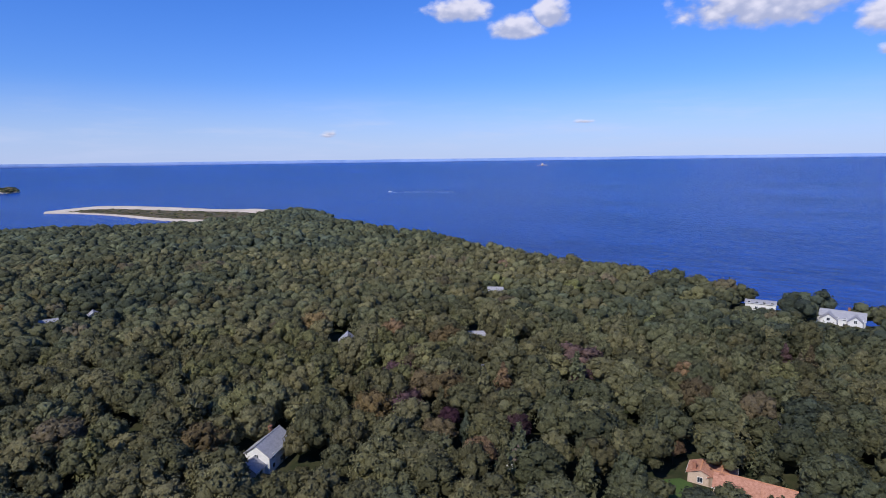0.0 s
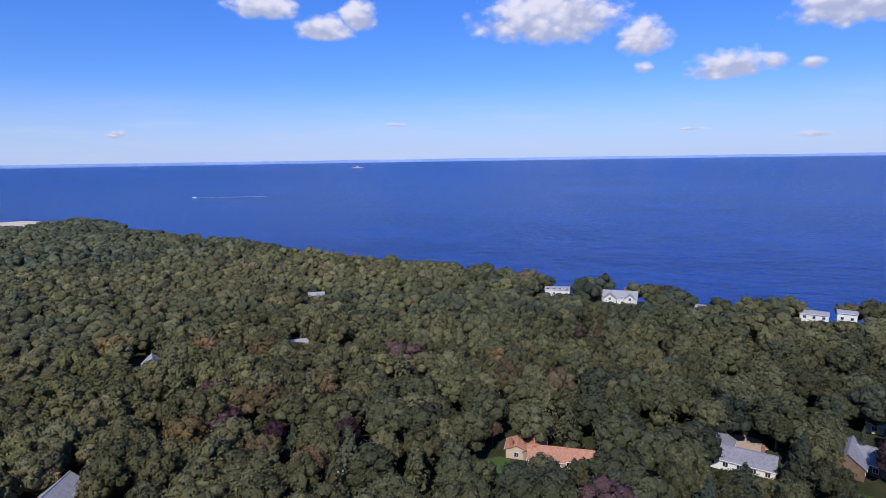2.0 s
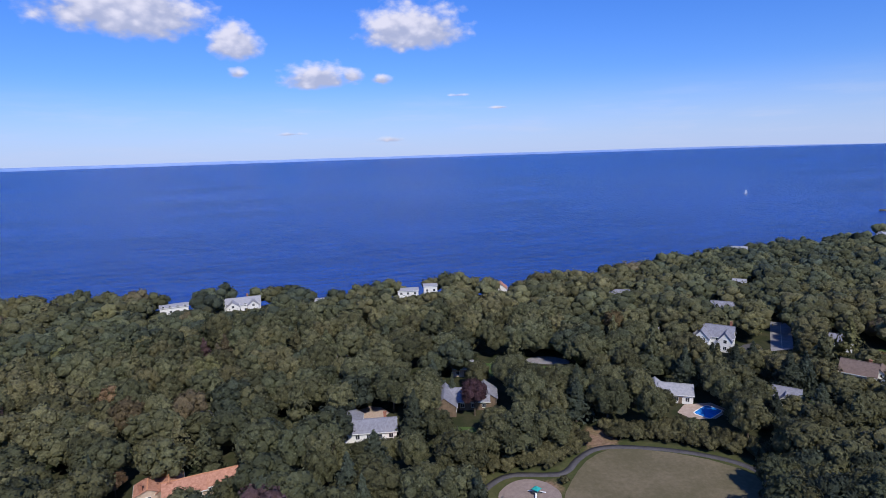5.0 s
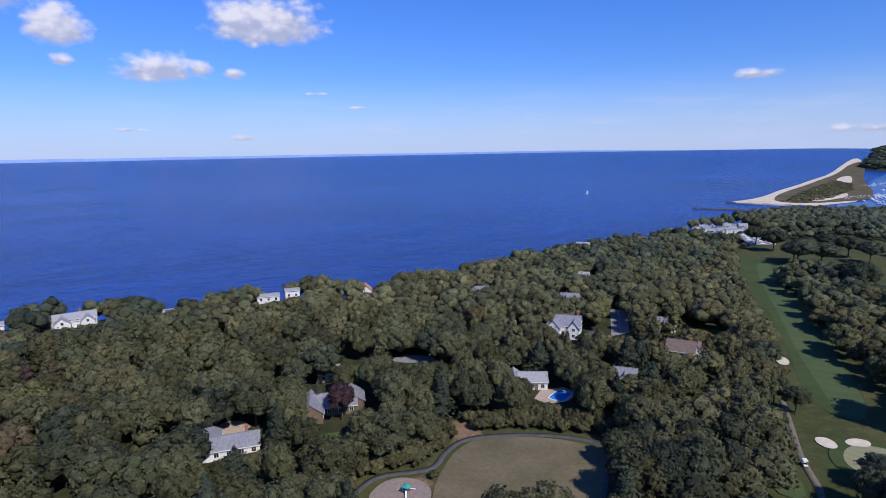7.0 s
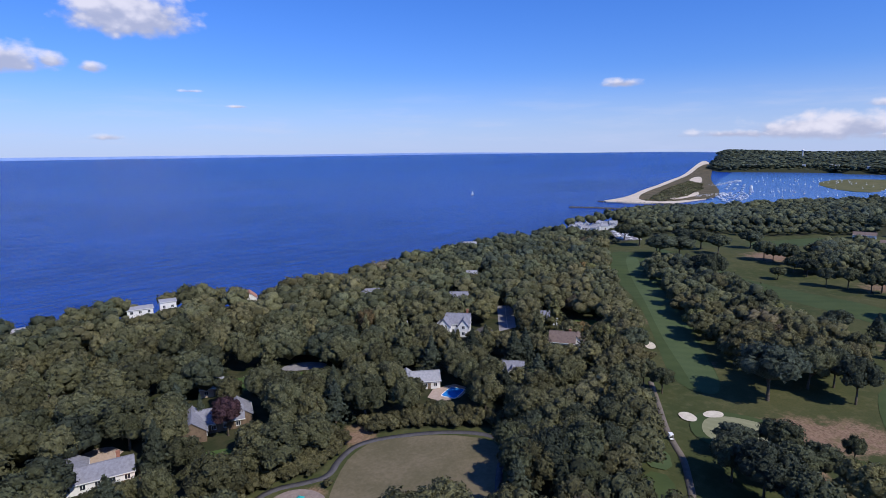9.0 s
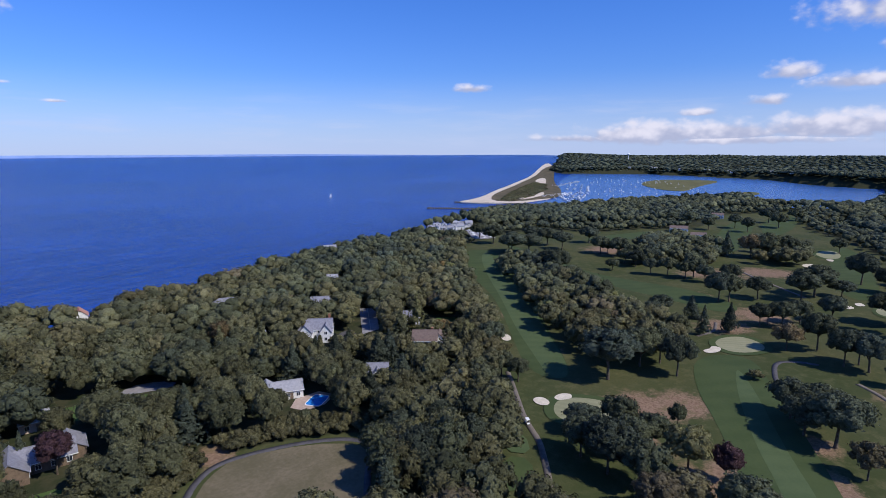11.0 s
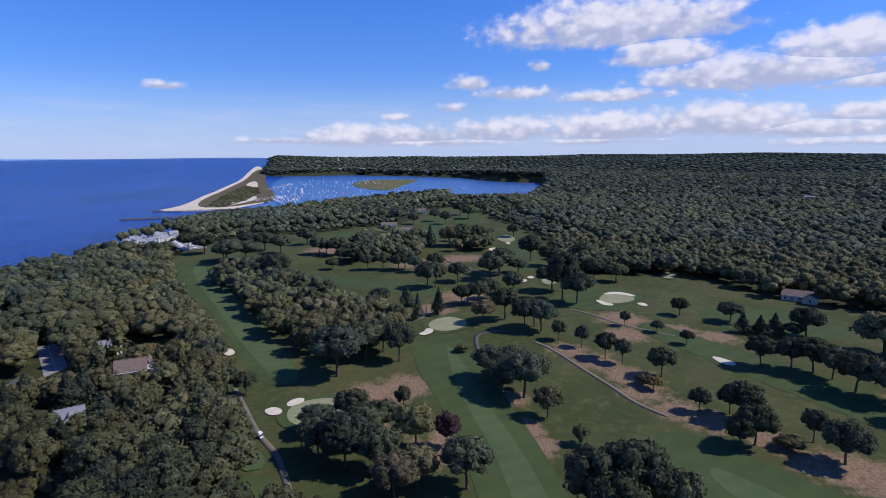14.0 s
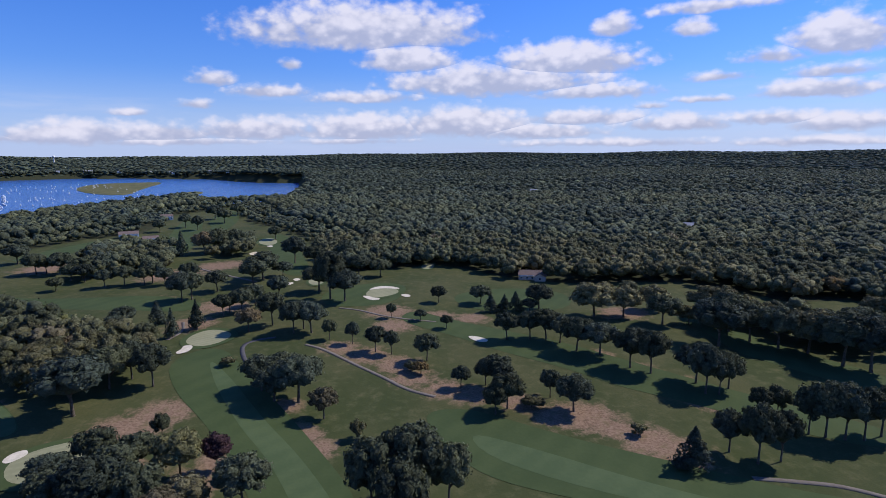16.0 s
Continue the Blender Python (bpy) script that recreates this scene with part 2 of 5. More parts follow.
FOLIAGE = foliage_material()
BARK = plain("bark", (0.07, 0.055, 0.04), (0.16, 0.13, 0.10), 0.8, 0.95, 0.1, 0.1)
LAND = ground_material()
SEA = sea_material("sea_water", (0.001, 0.017, 0.128), (0.007, 0.055, 0.305), 1.0, 0.10)
BAY = sea_material("bay_water", (0.030, 0.090, 0.260), (0.050, 0.125, 0.320), 0.4, 0.2)
FAIRWAY = turf("fairway_turf", (0.046, 0.067, 0.025), (0.060, 0.082, 0.031), 9.0, 0.7)
FAIRWAY_PALE = turf("fairway_cut_turf", (0.062, 0.090, 0.039), (0.078, 0.107, 0.047), 7.0, 0.5)
GREEN = turf("putting_green_turf", (0.215, 0.215, 0.125), (0.285, 0.275, 0.165), 3.0, 0.3)
LAWN = turf("lawn_turf", (0.055, 0.095, 0.028), (0.09, 0.13, 0.04))
FIELD = turf("dry_field_turf", (0.110, 0.096, 0.055), (0.185, 0.150, 0.098))
SAND = plain("bunker_sand", (0.50, 0.44, 0.34), (0.66, 0.59, 0.48), 0.5, 0.95, 0.1, 0.08)
BEACH = plain("beach_sand", (0.50, 0.42, 0.32), (0.66, 0.57, 0.46), 0.03, 0.95, 0.1)
SCRUB = plain("dune_scrub", (0.05, 0.055, 0.03), (0.17, 0.125, 0.075), 0.05, 0.95, 0.1, 0.3)
REED = plain("marsh_reed", (0.07, 0.08, 0.03), (0.17, 0.15, 0.07), 0.03, 0.95, 0.1, 0.3)
ASPHALT = plain("asphalt", (0.060, 0.056, 0.060), (0.10, 0.094, 0.098), 0.5, 0.9, 0.2, 0.03)
LANE = plain("lane_paving", (0.20, 0.19, 0.205), (0.29, 0.275, 0.29), 0.5, 0.9, 0.2, 0.03)
CART = plain("path_paving", (0.12, 0.10, 0.085), (0.17, 0.145, 0.12), 0.5, 0.9, 0.2, 0.03)
PLAY = plain("play_surface", (0.22, 0.17, 0.15), (0.30, 0.24, 0.21), 0.7, 0.95, 0.1, 0.04)
STONE = plain("jetty_stone", (0.05, 0.05, 0.05), (0.14, 0.13, 0.12), 0.3, 0.9, 0.2, 0.3)
ROOF_GREY = plain("grey_shingle", (0.17, 0.17, 0.20), (0.26, 0.26, 0.30), 1.2, 0.85, 0.2, 0.05)
ROOF_PALE = plain("pale_shingle", (0.25, 0.25, 0.275), (0.35, 0.35, 0.38), 1.2, 0.8, 0.2, 0.05)
ROOF_BROWN = plain("brown_shingle", (0.13, 0.095, 0.085), (0.20, 0.15, 0.13), 1.2, 0.85, 0.2, 0.05)
ROOF_RED = plain("terracotta_tile", (0.32, 0.15, 0.10), (0.50, 0.26, 0.18), 1.5, 0.85, 0.2, 0.06)
RIDGE = plain("ridge_tile", (0.45, 0.20, 0.11), (0.58, 0.29, 0.17), 1.5, 0.85, 0.2, 0.03)
WALL_WHITE = plain("white_siding", (0.66, 0.65, 0.62), (0.80, 0.79, 0.77), 0.8, 0.7, 0.3, 0.01)
WALL_TAN = plain("tan_stucco", (0.46, 0.34, 0.26), (0.60, 0.47, 0.37), 0.8, 0.85, 0.2, 0.02)
WALL_DARK = plain("cedar_siding", (0.12, 0.085, 0.06), (0.22, 0.16, 0.11), 0.8, 0.85, 0.2, 0.02)
TRIM = plain("white_trim", (0.70, 0.70, 0.69), (0.82, 0.82, 0.81), 2.0, 0.6, 0.3)
GLASS = plain("window_glass", (0.015, 0.02, 0.03), (0.03, 0.04, 0.055), 0.5, 0.08, 0.6)
BRICK = plain("brick_red", (0.26, 0.11, 0.075), (0.38, 0.18, 0.12), 2.0, 0.9, 0.2, 0.03)
POOL = plain("pool_water", (0.02, 0.20, 0.62), (0.035, 0.27, 0.72), 0.8, 0.12, 0.5, 0.03)
DECK_RED = plain("red_deck", (0.40, 0.13, 0.06), (0.52, 0.19, 0.09), 1.2, 0.85, 0.2, 0.02)
DECK_TAN = plain("tan_paving", (0.36, 0.27, 0.22), (0.48, 0.38, 0.32), 1.2, 0.9, 0.2, 0.02)
GEL = plain("boat_gelcoat", (0.72, 0.72, 0.72), (0.84, 0.84, 0.84), 1.0, 0.35, 0.4)
TEAL = plain("teal_canopy", (0.02, 0.30, 0.28), (0.03, 0.38, 0.36), 1.0, 0.5, 0.4)
METAL = plain("grey_metal", (0.25, 0.25, 0.26), (0.38, 0.38, 0.40), 1.0, 0.4, 0.4, 0.0, 0.8)
# aerial haze over the far coast, put into its base colour
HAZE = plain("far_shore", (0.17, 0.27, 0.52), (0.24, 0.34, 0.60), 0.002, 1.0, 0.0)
RUBBER = plain("rubber_black", (0.015, 0.015, 0.016), (0.03, 0.03, 0.03), 3.0, 0.8, 0.2)

# ---------------------------------------------------------------- the lie of the land
COAST_WEST = [(-5200, -1300), (-1000, -200), (-900, 60), (-833, 194), (-759, 284), (-720, 370), (-720, 440), (-780, 520), (-777, 578), (-654, 536), (-599, 502),
              (-440, 458), (-344, 434), (-272, 405), (-211, 395), (-159, 388), (-114, 380), (-80, 372), (-55, 366), (-7, 354), (22, 342), (48, 330), (102, 335)]
COAST_EAST = [(131, 312), (177, 318), (219, 322), (269, 332), (311, 336), (386, 341), (452, 350), (528, 384), (600, 384), (686, 388), (760, 395), (810, 350), (866, 314),
              (957, 264), (1082, 188), (1148, 134), (1010, 50), (1050, -50), (1500, -120)]
COAST_BAY = [(1967, -150), (2071, -15), (2425, 174), (2605, 455), (2693, 743), (2560, 1035), (2700, 1165), (3450, 1455), (4152, 1740), (5300, 2250), (5300, -5300), (-5200, -5300)]
COAST = np.array(COAST_WEST + COAST_EAST + COAST_BAY, float)
GOLF = np.array([(112, 58), (142, 76), (155, 80), (183, 95), (209, 112), (244, 140), (291, 175), (345, 214), (422, 266), (462, 280), (518, 276), (570, 262), (592, 200), (640, 168),
                 (665, 120), (741, 108), (854, 108), (931, 33), (746, 15), (640, -18), (576, -42), (454, -40), (400, -45), (395, -80), (395, -125), (340, -160), (313, -190),
                 (285, -250), (230, -280), (222, -315), (150, -300), (60, -220), (50, -120), (80, -40)], float)
PARK = np.array([(36, 118), (46, 129), (55, 134), (64, 130), (70, 128.5), (77, 134), (86, 137.5), (99, 131), (110, 123), (119, 113), (120, 103), (112, 96), (94, 80), (70, 90), (50, 103)], float)


def inside(px, py, poly):
    x0, y0 = poly[:, 0], poly[:, 1]
    x1, y1 = np.roll(x0, -1), np.roll(y0, -1)
    hit = np.zeros(px.shape, bool)
    for a, b, c, d in zip(x0, y0, x1, y1):
        if b != d:
            hit ^= ((b > py) != (d > py)) & (px < (c - a) * (py - b) / (d - b) + a)
    return hit


def edge_distance(px, py, poly):
    best = np.full(px.shape, 1e9)
    for (a, b), (c, d) in zip(poly, np.roll(poly, -1, 0)):
        ex, ey = c - a, d - b
        s = np.clip(((px - a) * ex + (py - b) * ey) / (ex * ex + ey * ey + 1e-9), 0, 1)
        best = np.minimum(best, np.hypot(px - a - s * ex, py - b - s * ey))
    return best


def signed(px, py, poly):
    return np.where(inside(px, py, poly), 1, -1) * edge_distance(px, py, poly)


def step(v, a, b):
    s = np.clip((v - a) / (b - a), 0, 1)
    return s * s * (3 - 2 * s)


def swell(px, py):
    """The far distance climbs gently towards the skyline."""
    az = np.degrees(np.arctan2(px, py))
    az = np.where(az < -90, az + 360, az)
    return 86.0 * step(np.hypot(px, py), 2300, 4900) * (1 - 0.42 * step(az, 62, 80))


def height(px, py):
    px, py = np.asarray(px, float), np.asarray(py, float)
    roll = 0.9 * np.sin(px / 47 + 0.6) * np.cos(py / 53) + 0.7 * np.sin((px + py) / 31.0)
    near = step(np.hypot(px, py), 0, 200)
    plateau = 22 + roll * near + step(np.hypot(px, py), 900, 2300) * 9 * (np.sin(px / 310 + 1) * np.cos(py / 270) - 0.2)
    d = np.hypot(px, py)
    shore = step(signed(px, py, COAST), -9, 7 + 0.04 * np.maximum(d - 2300, 0))
    return -4 + (plateau + 4) * shore + swell(px, py) * 0.88


def ground_z(x, y):
    return float(height(np.array([x]), np.array([y]))[0])


def mesh_of(name, verts, faces, mat, parent=None, attrs=(), normals=None):
    """A mesh object from arrays of points and equal-sized faces."""
    me = bpy.data.meshes.new(name)
    faces = np.asarray(faces, np.int32)
    me.vertices.add(len(verts))
    me.vertices.foreach_set("co", np.asarray(verts, np.float32).ravel())
    k = faces.shape[1]
    me.loops.add(faces.size)
    me.loops.foreach_set("vertex_index", faces.ravel())
    me.polygons.add(len(faces))
    me.polygons.foreach_set("loop_start", np.arange(0, faces.size, k, dtype=np.int32))
    me.update(calc_edges=True)
    for key, values in attrs:
        me.attributes.new(key, "FLOAT", "POINT").data.foreach_set("value", np.asarray(values, np.float32))
    me.materials.append(mat)
    me.validate()
    if normals is not None:
        me.normals_split_custom_set_from_vertices(np.asarray(normals, np.float32))
    ob = new(name, me)
    ob.parent = parent
    return ob


def polar_sheet(radii, angles):
    a, r = np.meshgrid(angles, radii)
    n, m = len(angles), len(radii)
    i, j = np.meshgrid(np.arange(n), np.arange(m - 1))
    k = (i + 1) % n
    quads = np.stack([j * n + i, (j + 1) * n + i, (j + 1) * n + k, j * n + k], -1).reshape(-1, 4)
    return (r * np.sin(a)).ravel(), (r * np.cos(a)).ravel(), quads


RADII = np.concatenate([[0.01, 15, 30, 45], np.geomspace(60, 620, 190), np.geomspace(640, 4930, 70)])
SWEEP = np.radians(np.concatenate([np.arange(-85, 165, 0.65), np.arange(165, 275, 2.5)]))

# worn soil under the trees and along the golf course's edges: place and reach
SOIL_ROWS = [(150, -88, 9), (146, -95, 10), (163, -80, 7), (176, -68, 8), (185, -60, 8), (200, -52, 9), (214, -50, 9), (228, -40, 9), (240, -30, 8), (176, 52, 12), (186, 44, 12), (196, 34, 10), (160, 40, 9),
             (150, 22, 8), (160, 14, 7), (128, -104, 9), (120, -108, 9), (112, -104, 8), (136, -100, 7), (190, -4, 6)]
SOIL_FAR = [(178, 0, 6), (168, -8, 7), (158, -12, 6), (205, -112, 8), (190, -126, 8), (172, -134, 7), (158, -142, 6), (142, -140, 7), (262, -60, 10), (285, -62, 12), (270, -85, 9), (262, -100, 9), (300, 36, 12),
            (330, 22, 14), (350, 60, 12), (300, 90, 10), (330, 120, 10), (430, 60, 22), (455, 30, 20), (480, 150, 20), (350, 160, 8), (262, 130, 7), (222, 96, 7), (240, -175, 12), (215, -255, 16), (88, 138, 6), (62, 122, 4)]


def blobs(px, py, rows):
    best = np.zeros(px.shape)
    for x, y, r in rows:
        best = np.maximum(best, 1 - np.hypot(px - x, py - y) / (1.7 * r))
    return best


def build_ground():
    px, py, quads = polar_sheet(RADII, SWEEP)
    pz = height(px, py)
    fairness = np.maximum(step(signed(px, py, GOLF), -4, 3), step(signed(px, py, PARK), -3, 2))
    bare = np.clip(blobs(px, py, SOIL_ROWS + SOIL_FAR) * 1.3, 0, 1)
    ob = mesh_of("ground", np.stack([px, py, pz], 1), quads, LAND, attrs=[("open", fairness), ("bare", bare)])
    tagged(ob, "rolling wooded land with mown rough grass and worn soil", "ground", kind="structure")
    wx, wy, quads = polar_sheet(np.concatenate([[0.01, 60], np.geomspace(150, 4940, 60)]), np.radians(np.arange(0, 360, 2.0)))
    sea = mesh_of("water", np.stack([wx, wy, swell(wx, wy)], 1), quads, SEA)
    tagged(sea, "deep blue open sea with fine wind ripples", "sea", kind="structure")


def far_shore():
    """The hazy coast on the far side of the sea, seen as a thin band along the skyline; its haze is painted into the
    blue.
    """
    a = np.radians(np.arange(-90, 60, 0.5))
    rng = np.random.default_rng(5)
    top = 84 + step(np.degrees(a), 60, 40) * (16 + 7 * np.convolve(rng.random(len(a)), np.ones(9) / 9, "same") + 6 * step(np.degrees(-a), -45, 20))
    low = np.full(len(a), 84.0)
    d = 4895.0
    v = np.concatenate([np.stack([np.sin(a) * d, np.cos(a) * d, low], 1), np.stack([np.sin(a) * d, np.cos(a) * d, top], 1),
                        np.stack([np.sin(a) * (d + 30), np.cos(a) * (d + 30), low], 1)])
    n = len(a)
    i = np.arange(n - 1)
    f = np.concatenate([np.stack([i, i + 1, n + i + 1, n + i], 1), np.stack([n + i, n + i + 1, 2 * n + i + 1, 2 * n + i], 1)])
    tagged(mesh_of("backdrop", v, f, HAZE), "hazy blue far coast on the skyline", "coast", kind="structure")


# ---------------------------------------------------------------- draped patches


def rounded(points, rounds=2, closed=True):
    p = np.array(points, float)
    for _ in range(rounds):
        q = np.roll(p, -1, 0) if closed else p[1:]
        b = p if closed else p[:-1]
        cut = np.stack([b * 0.75 + q * 0.25, b * 0.25 + q * 0.75], 1).reshape(-1, 2)
        p = cut if closed else np.concatenate([p[:1], cut, p[-1:]])
    return p


def drape(name, points, mat, lift, label, category, smooth=2, cell=6.0, level=None, thick=0.0, parent=None):
    """A patch laid over the land, with its own edge."""
    p = rounded(points, smooth)
    bm = bmesh.new()
    vs = [bm.verts.new((x, y, 0)) for x, y in p]
    edges = [bm.edges.new((vs[i], vs[(i + 1) % len(vs)])) for i in range(len(vs))]
    bmesh.ops.triangle_fill(bm, use_beauty=True, use_dissolve=False, edges=edges)
    for _ in range(7):
        long = [e for e in bm.edges if e.calc_length() > cell]
        if not long or len(bm.faces) > 6000:
            break
        bmesh.ops.subdivide_edges(bm, edges=long, cuts=1)
        bmesh.ops.triangulate(bm, faces=bm.faces[:])
    co = np.array([v.co[:] for v in bm.verts])
    z = height(co[:, 0], co[:, 1]) + lift if level is None else np.full(len(co), level) + swell(co[:, 0], co[:, 1])
    for v, h in zip(bm.verts, z):
        v.co.z = h
    for f in bm.faces:
        if f.normal.z < 0:
            f.normal_flip()
    if thick:
        rim = [e for e in bm.edges if e.is_boundary]
        got = bmesh.ops.extrude_edge_only(bm, edges=rim)
        for v in got["geom"]:
            if isinstance(v, bmesh.types.BMVert):
                v.co.z -= thick
    bmesh.ops.recalc_face_normals(bm, faces=bm.faces[:])
    me = bpy.data.meshes.new(name)
    bm.to_mesh(me)
    bm.free()
    me.materials.append(mat)
    ob = new(name, me)
    ob.parent = parent
    if label:
        tagged(ob, label, category, kind="structure")
    return ob


def band(name, points, width, mat, lift, label, category):
    """A path of even width along a line."""
    p = rounded(points, 2, False)
    d = np.gradient(p, axis=0)
    d /= np.linalg.norm(d, axis=1)[:, None] + 1e-9
    side = np.stack([-d[:, 1], d[:, 0]], 1) * width / 2
    rows = [p - side, p - side, p + side, p + side]
    drop = (-0.3, lift, lift, -0.3)
    v = np.concatenate([np.column_stack([q, height(q[:, 0], q[:, 1]) + h]) for q, h in zip(rows, drop)])
    n = len(p)
    i = np.arange(n - 1)
    f = np.concatenate([np.stack([k * n + i, k * n + i + 1, (k + 1) * n + i + 1, (k + 1) * n + i], 1)[:, ::-1] for k in range(3)])
    return tagged(mesh_of(name, v, f, mat), label, category, kind="structure")


FAIRWAYS = {
    "first": [(424, 262), (432, 238), (383, 198), (307, 144), (248, 105), (213, 82), (193, 73), (192, 90), (238, 121), (293, 161), (345, 209)],
    "second": [(249, 40), (262, 20), (224, 8), (184, -5), (155, -13), (128, -19), (112, -16), (116, 2), (152, 10), (181, 19), (215, 34)],
    "third": [(170, -48), (168, -61), (154, -71), (138, -82), (126, -93), (111, -109), (98, -123), (82, -145), (70, -130), (92, -95), (111, -67), (127, -51), (145, -48), (156, -46)],
    "fourth": [(269, -62), (242, -82), (209, -96), (180, -111), (161, -118), (140, -136), (120, -149), (100, -170), (110, -180), (133, -164), (155, -150), (184, -134), (210, -124), (237, -109), (263, -90), (286, -75)],
    "fifth": [(312, -107), (319, -147), (297, -174), (259, -159), (262, -121), (287, -101)],
    "sixth": [(229, -193), (201, -192), (176, -184), (157, -192), (120, -203), (139, -220), (162, -213), (186, -209), (214, -207)],
    "seventh": [(479, 254), (441, 204), (400, 149), (376, 99), (368, 65), (343, 32), (322, 37), (338, 74), (350, 103), (389, 153), (423, 205)],
    "eighth": [(654, 92), (791, 88), (814, 69), (656, 60), (567, 57), (514, 62), (547, 79)],
    "ninth": [(792, 63), (905, 35), (779, 22), (658, 34), (633, 47)],
    "tenth": [(490, -5), (614, -14), (575, -30), (493, -32), (411, -34), (390, -21), (418, -10)],
    "eleventh": [(344, -35), (356, -70), (338, -88), (301, -70), (298, -45), (312, -29)],
    "twelfth": [(249, -217), (247, -254), (209, -265), (188, -266), (187, -240), (219, -233)],
    "thirteenth": [(536, 198), (590, 179), (640, 153), (593, 145), (527, 172)],
}
CUTS = {
    "first": [(422, 240), (392, 212), (295, 139), (233, 96), (207, 79), (194, 75), (193, 82), (212, 96), (250, 126), (318, 174), (391, 227)],
    "second": [(246, 24), (223, 15), (183, 3), (155, -7), (120, -15), (116, -6), (154, 1), (182, 11), (217, 20)],
    "third": [(152, -56), (135, -70), (112, -88), (92, -110), (80, -135), (72, -128), (92, -100), (112, -74), (135, -56)],
}
GREENS = {
    "first": [(163, 67), (174, 71), (181, 66), (184, 54), (176, 46), (165, 47), (161, 57)],
    "second": [(273, 36), (282, 33), (287, 26), (281, 18), (272, 15), (264, 20), (261, 27), (265, 33)],
    "third": [(322, -56), (335, -61), (338, -71), (330, -78), (320, -76), (314, -66), (314, -59)],
    "fourth": [(561, 4), (582, -5), (575, -15), (548, -15), (541, -5)],
    "fifth": [(374, -27), (390, -34), (384, -40), (364, -37), (361, -30)],
    "sixth": [(510, 264), (528, 260), (515, 244), (491, 239), (494, 251)],
    "seventh": [(394, -110), (406, -119), (398, -123), (384, -117), (382, -110)],
}
BUNKERS = [[(171, 79), (175, 76), (172, 71), (168, 71), (167, 75)], [(176, 73), (181, 72), (183, 68), (179, 66), (175, 69), (174, 71)], [(228, 122), (233, 121), (230, 116), (224, 113), (221, 116)],
           [(257, 39), (261, 36), (267, 36), (266, 31), (258, 31), (253, 36)], [(322, -53), (321, -57), (314, -60), (312, -64), (307, -62), (309, -56)],
           [(334, -58), (343, -66), (341, -75), (333, -81), (328, -80), (335, -72), (335, -64)], [(317, -75), (317, -81), (310, -82), (309, -77)],
           [(237, -87), (237, -91), (229, -96), (224, -94), (227, -89)]]
BUNKERS_FAR = [[(503, 12), (516, 6), (508, 0), (490, 6)], [(372, -11), (378, -17), (372, -20), (366, -15)], [(384, -18), (389, -22), (381, -25), (377, -20)],
               [(390, -25), (395, -30), (387, -32), (383, -27)], [(540, -3), (543, -11), (527, -10)]]


def golf_course():
    for p in FAIRWAYS.values():
        drape("fairway", p, FAIRWAY, 0.09, "mown green golf fairway with darker bands", "fairway")
    for p in CUTS.values():
        drape("fairway_cut", p, FAIRWAY_PALE, 0.12, "paler freshly mown strip of golf fairway", "fairway")
    for p in GREENS.values():
        c = np.mean(np.array(p), 0)
        drape("green_collar", [tuple(c + (np.array(q) - c) * 1.3) for q in p], FAIRWAY, 0.22, "dark green mown collar round a putting green", "grass")
        drape("putting_green", p, GREEN, 0.28, "pale close-mown putting green", "putting green")
    for p in BUNKERS + BUNKERS_FAR:
        c = np.mean(np.array(p), 0)
        drape("bunker", [tuple(c + (np.array(q) - c) * 0.85) for q in p], SAND, 0.30, "white sand bunker with a rounded lip", "bunker", cell=4.0)
    drape("tee_ground", [(145, 75), (147, 69), (138, 63), (135, 70)], FAIRWAY_PALE, 0.25, "small rectangular mown tee beside the cart path", "tee", 1)
    drape("tee_ground", [(133, 69), (136, 62), (124, 55), (116, 63)], FAIRWAY, 0.25, "large rectangular mown tee beside the cart path", "tee", 1)
    band("cart_path", [(189, 97), (172, 85), (159, 76), (152, 70), (146, 64), (138, 59), (130, 54), (112, 46)], 1.87, CART, 0.16, "grey paved golf cart path beside the fairway", "path")
    band("cart_path", [(248, -16), (240, -23), (222, -32), (203, -42), (190, -47), (180, -55)], 1.73, CART, 0.16, "grey paved golf cart path through worn soil", "path")
    band("cart_path", [(262, -4), (262, 4), (257, 11), (241, 10), (232, 8), (222, 4)], 1.87, ASPHALT, 0.16, "dark curving cart path behind a green", "path")
    band("cart_path", [(104, -118), (98, -131), (94, -138), (84, -146)], 1.73, CART, 0.16, "grey paved cart path across worn rough", "path")
    band("cart_path", [(300, -38), (293, -47), (280, -56), (271, -66), (262, -81)], 1.58, CART, 0.16, "pale cart path below a green", "path")
    band("cart_path", [(450, 45), (424, 32), (401, 18), (383, 4)], 2.16, CART, 0.2, "pale cart path climbing a bank", "path")
    band("cart_path", [(305, 40), (290, 38), (278, 44)], 1.58, CART, 0.16, "pale cart path beside a green", "path")


def park():
    drape("sports_field", [(60, 108), (64, 116), (72, 124), (80, 130), (90, 132), (107, 120), (115, 108), (113, 102), (100, 92), (92, 84), (76, 92)], FIELD, 0.12, "dry yellowed grass playing field inside a path", "field", 1)
    band("park_path", [(38, 118), (46, 126), (55, 131), (64, 127), (70, 125), (77, 131), (86, 134), (98, 128), (108, 121), (116, 112), (117, 104), (110, 99), (103, 94), (92, 84)], 1.87, ASPHALT, 0.18, "dark asphalt path looping round a field", "path")
    drape("play_area", [(48, 122), (54, 127), (60, 127), (64, 123), (65, 117), (60, 111), (50, 112)], PLAY, 0.16, "pinkish rubber playground surface beside a path", "playground")


